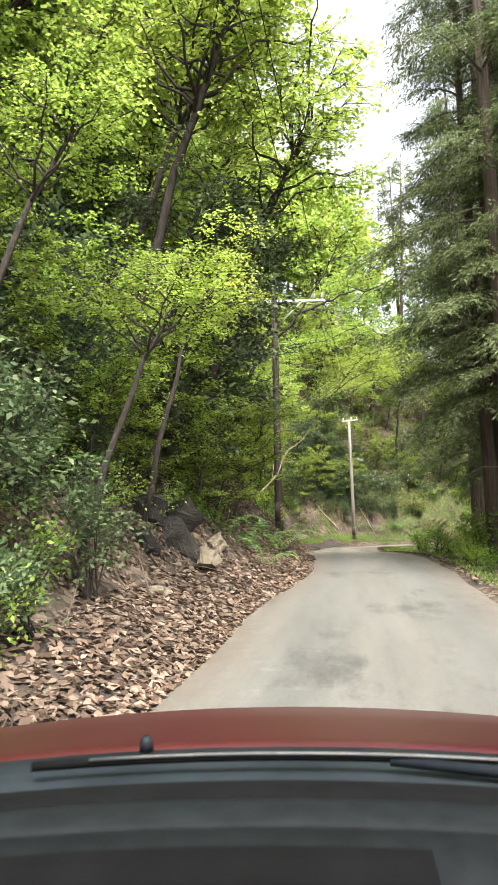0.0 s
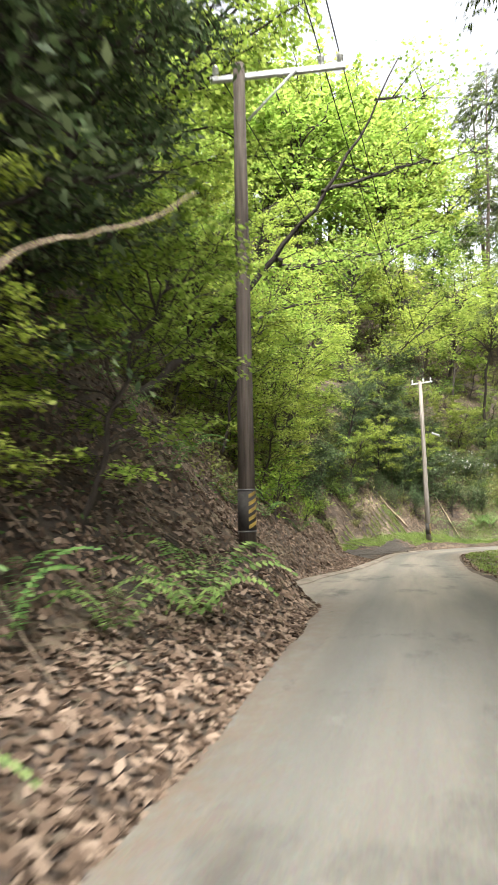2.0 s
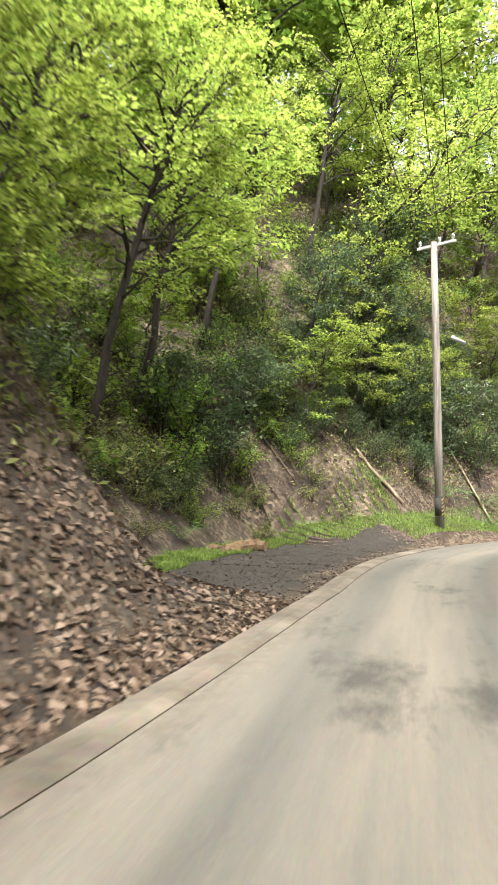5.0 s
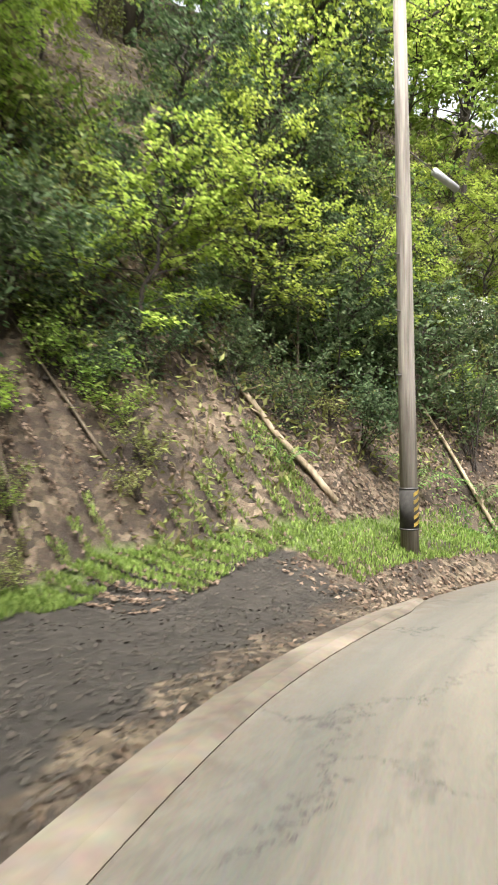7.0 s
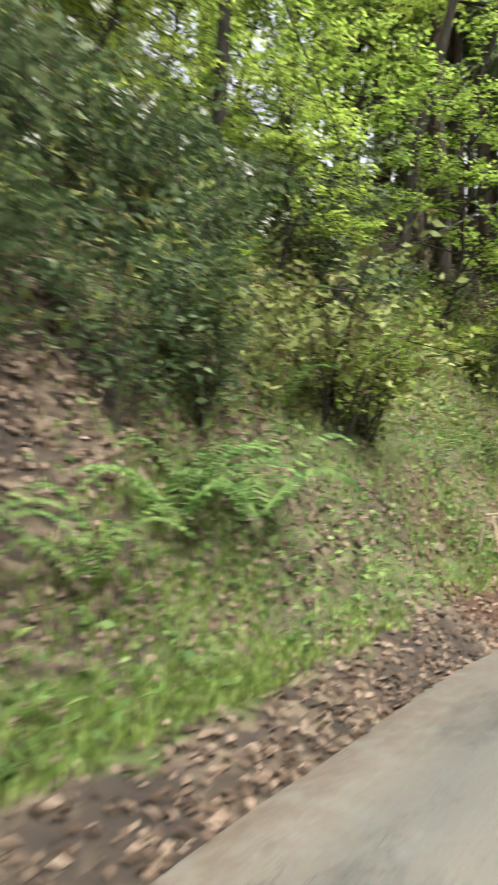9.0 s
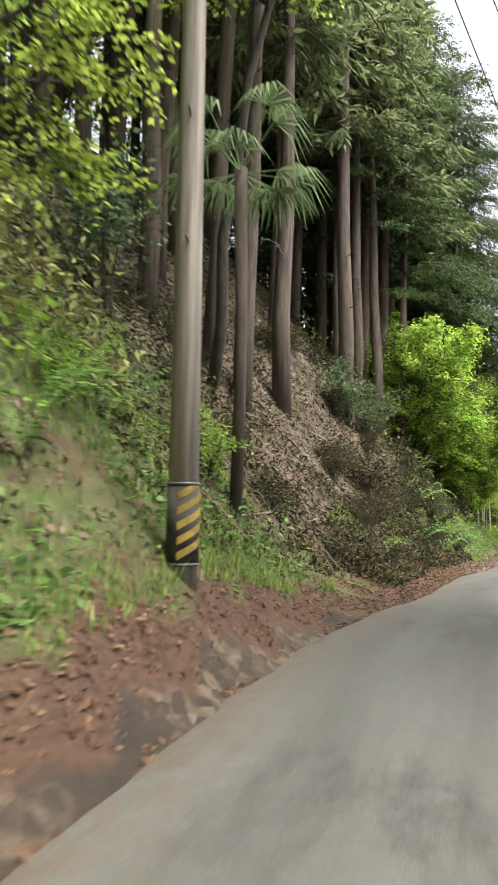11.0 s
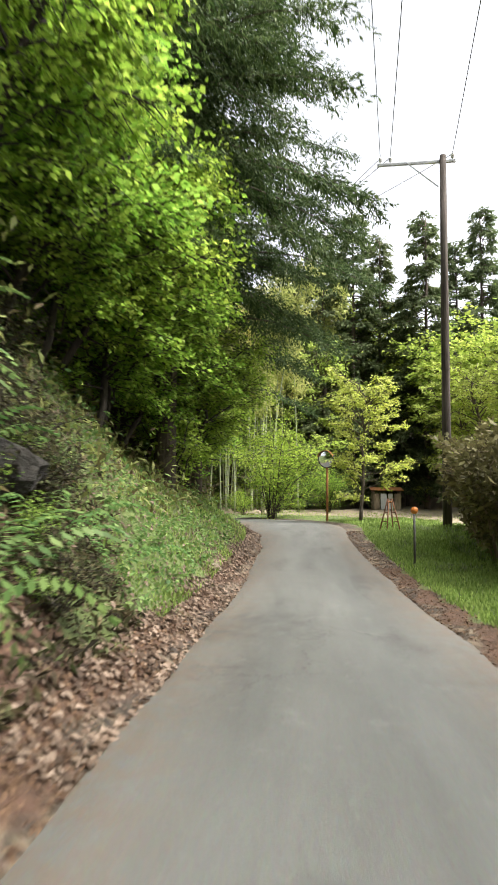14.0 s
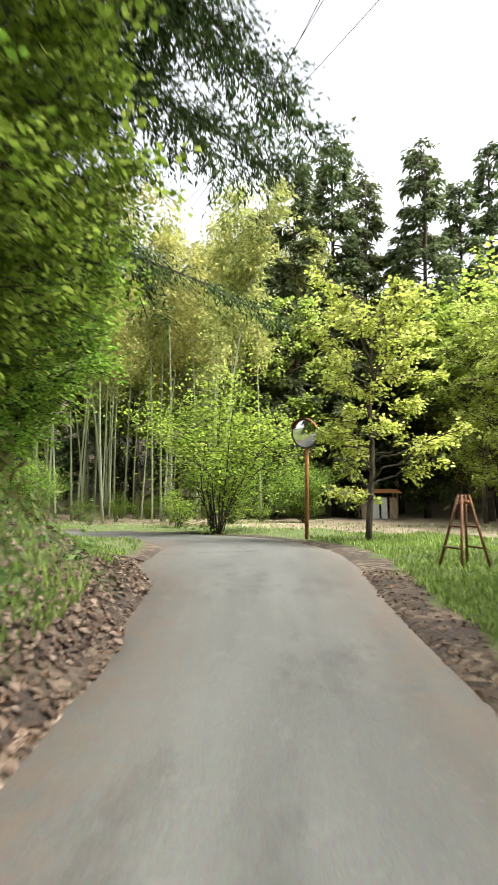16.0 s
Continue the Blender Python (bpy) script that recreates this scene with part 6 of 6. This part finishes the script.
alloy = surface("alloy", (0.45, 0.45, 0.46), (0.6, 0.6, 0.61), 5, 0.35, 0.8, 0.05)
lamp_lens = surface("lamp_lens", (0.5, 0.52, 0.53), (0.65, 0.66, 0.67), 4, 0.1, 0, 0.0)

for m in (dash_plastic, trim_black, cowl_grey):
    m.node_tree.nodes["Principled BSDF"].inputs["Specular IOR Level"].default_value = 0.12

car = thing("red_car", (-7.95, -15.58, 0.0), "small dark red car with a grey dashboard on the lane", "car", turn=radians(-8))


def bow(x, y0):
    """The front of the cabin is bowed: its lines fall back towards the sides."""
    return y0 - 0.28 * x * x


def lofted(profile, xs, material, name, label="", cap=0.0):
    """A sheet from a profile of (y, z) rows swept across the car along the bow."""
    rows = [[(x, bow(x, y), z - 0.03 * x * x) for x in xs] for y, z in profile]
    me = Shape().grid(rows).mesh(name, material)
    ob = attach(name, me, car, label)
    if cap:
        m = ob.modifiers.new("thickness", "SOLIDIFY")
        m.thickness = cap
    return ob


ACROSS = np.linspace(-0.72, 0.72, 25)
lofted([(0.50, 0.90), (0.56, 0.965), (0.60, 0.99), (0.625, 1.0), (0.665, 1.004), (0.672, 0.998)], ACROSS, dash_plastic, "dashboard", "grey grained plastic dashboard", 0.02)
lofted([(0.674, 0.998), (0.68, 1.004), (0.72, 1.004), (0.745, 1.0), (0.752, 0.985)], ACROSS, dash_plastic, "dashboard_ledge", "grey dashboard edge under the windscreen", 0.015)
# near-black strip that paints in the shadow along the foot of the windscreen
lofted([(0.745, 0.996), (0.752, 1.002), (0.79, 1.000), (0.805, 0.985)], ACROSS, trim_black, "windscreen_seal", "black strip standing in for the shadow at the windscreen base", 0.006)
lofted([(0.80, 0.98), (0.83, 0.985), (0.90, 0.983), (0.975, 0.975), (0.983, 0.95)], ACROSS, cowl_grey, "cowl", "dark grey cowl panel below the windscreen", 0.01)
lofted([(0.985, 0.955), (1.0, 0.97), (1.05, 0.962), (1.25, 0.935), (1.5, 0.884), (1.7, 0.82), (1.82, 0.75), (1.86, 0.68)], ACROSS, car_paint, "hood", "dark red bonnet", 0.02)
vent = [[(x, bow(x, y), 1.0 + dz - 0.03 * x * x) for x in np.linspace(-0.62, 0.12, 16)] for y, dz in ((0.588, -0.014), (0.590, -0.004), (0.622, 0.008), (0.626, 0.003))]
attach("defroster_vent", Shape().grid(vent).mesh("defroster_vent", trim_black), car, "long black defroster slot")
wiper = attach("wiper_blade", Shape().tube([(x, bow(x, 0.835) + 0.02, 1.004 - 0.03 * x * x) for x in np.linspace(-0.32, 0.55, 14)], 0.006, 6).mesh("wiper_blade", trim_black), car, "black wiper blade")
attach("metal_spine", Shape().tube([(x, bow(x, 0.829) + 0.02, 1.009 - 0.03 * x * x) for x in np.linspace(-0.25, 0.5, 12)], 0.0025, 5).mesh("metal_spine", dark_steel), wiper, "thin metal spine")
attach("wiper_arm", Shape().tube([(0.66, 0.62, 0.97), (0.5, 0.77, 0.99), (0.12, 0.85, 1.0)], [0.012, 0.010, 0.006], 7).mesh("wiper_arm", cowl_grey), car, "dark wiper arm")
attach("washer_nozzle", Shape().tube([(-0.20, 0.93, 0.985), (-0.20, 0.93, 0.998), (-0.20, 0.93, 1.004)], [0.010, 0.009, 0.005], 12).mesh("washer_nozzle", cowl_grey), car, "small round washer nozzle")

# body sides with wheel arches, roof, pillars and tail
SIDE = [(1.84, 0.42), (1.86, 0.70), (1.3, 0.90), (0.62, 0.95), (-0.4, 0.97), (-1.3, 0.97), (-1.42, 0.7), (-1.42, 0.36), (-1.2, 0.30)]
ARCH_BACK = [(-0.9 - 0.32 * math.cos(a), 0.30 + 0.32 * math.sin(a)) for a in np.linspace(0.1, math.pi - 0.1, 8)]
ARCH_FRONT = [(1.3 - 0.32 * math.cos(a), 0.30 + 0.32 * math.sin(a)) for a in np.linspace(0.1, math.pi - 0.1, 8)]
OUTLINE = SIDE + ARCH_BACK + ARCH_FRONT + [(1.66, 0.32)]
for sx in (-1, 1):
    bm = bmesh.new()
    ring = [bm.verts.new((sx * 0.74, y, z)) for y, z in OUTLINE]
    bm.faces.new(ring)
    bmesh.ops.triangulate(bm, faces=bm.faces[:])
    ob = attach("side_panel", Shape().take(bm).mesh("side_panel", car_paint, False), car)
    m = ob.modifiers.new("thickness", "SOLIDIFY")
    m.thickness, m.offset = 0.04, 0
    attach("windscreen_pillar", Shape().tube([(sx * 0.70, 0.42, 0.97), (sx * 0.66, 0.10, 1.30), (sx * 0.60, -0.12, 1.52)], 0.03, 8).mesh("windscreen_pillar", car_paint), car)
    attach("rear_pillar", Shape().tube([(sx * 0.70, -1.36, 0.96), (sx * 0.62, -1.18, 1.5)], 0.05, 8).mesh("rear_pillar", car_paint), car)
    attach("headlight", Shape().box(pose(sx * 0.52, 1.46, 0.72, -20, 0, sx * -30), 0.32, 0.06, 0.14, 0.02).mesh("headlight", lamp_lens), car, "clear headlight")
    for y in (-0.9, 1.3):
        tyre = [(0.0, 0.2), (0.0, 0.27), (0.02, 0.285), (0.13, 0.285), (0.15, 0.27), (0.15, 0.2)]
        rows = [[(sx * (0.60 + w), y + r * math.cos(a), 0.285 + r * math.sin(a)) for a in np.linspace(0, 2 * math.pi, 29)] for w, r in tyre]
        wheel = attach("wheel", Shape().tube([(sx * 0.62, y, 0.285), (sx * 0.72, y, 0.285)], 0.06, 12).mesh("wheel", dark_steel), car)
        attach("tyre", Shape().grid(rows).mesh("tyre", tyre_rubber), wheel, "black tyre")
        attach("rim", Shape().tube([(sx * 0.66, y, 0.285), (sx * 0.735, y, 0.285), (sx * 0.742, y, 0.285)], [0.2, 0.2, 0.12], 20).mesh("rim", alloy), wheel, "alloy rim")
roof_rows = [[(x, y + 0.06 * (1 - (x / 0.62) ** 2), z + 0.05 * (1 - (x / 0.62) ** 2)) for x in np.linspace(-0.62, 0.62, 9)] for y, z in ((-0.14, 1.52), (-0.3, 1.55), (-0.8, 1.56), (-1.2, 1.5))]
ob = attach("roof", Shape().grid(roof_rows).mesh("roof", car_paint), car)
m = ob.modifiers.new("thickness", "SOLIDIFY")
m.thickness = 0.03
attach("tailgate", Shape().box(Matrix.Translation((0, -1.41, 0.66)), 1.42, 0.05, 0.62, 0.02).mesh("tailgate", car_paint), car)
attach("front_bumper", Shape().grid([[(x, bow(x, y), z) for x in ACROSS] for y, z in ((1.86, 0.70), (1.93, 0.6), (1.94, 0.4), (1.86, 0.28))]).mesh("front_bumper", car_paint), car)
attach("underfloor", Shape().box(Matrix.Translation((0, 0.1, 0.28)), 1.16, 2.9, 0.05, 0.01).mesh("underfloor", trim_black), car)
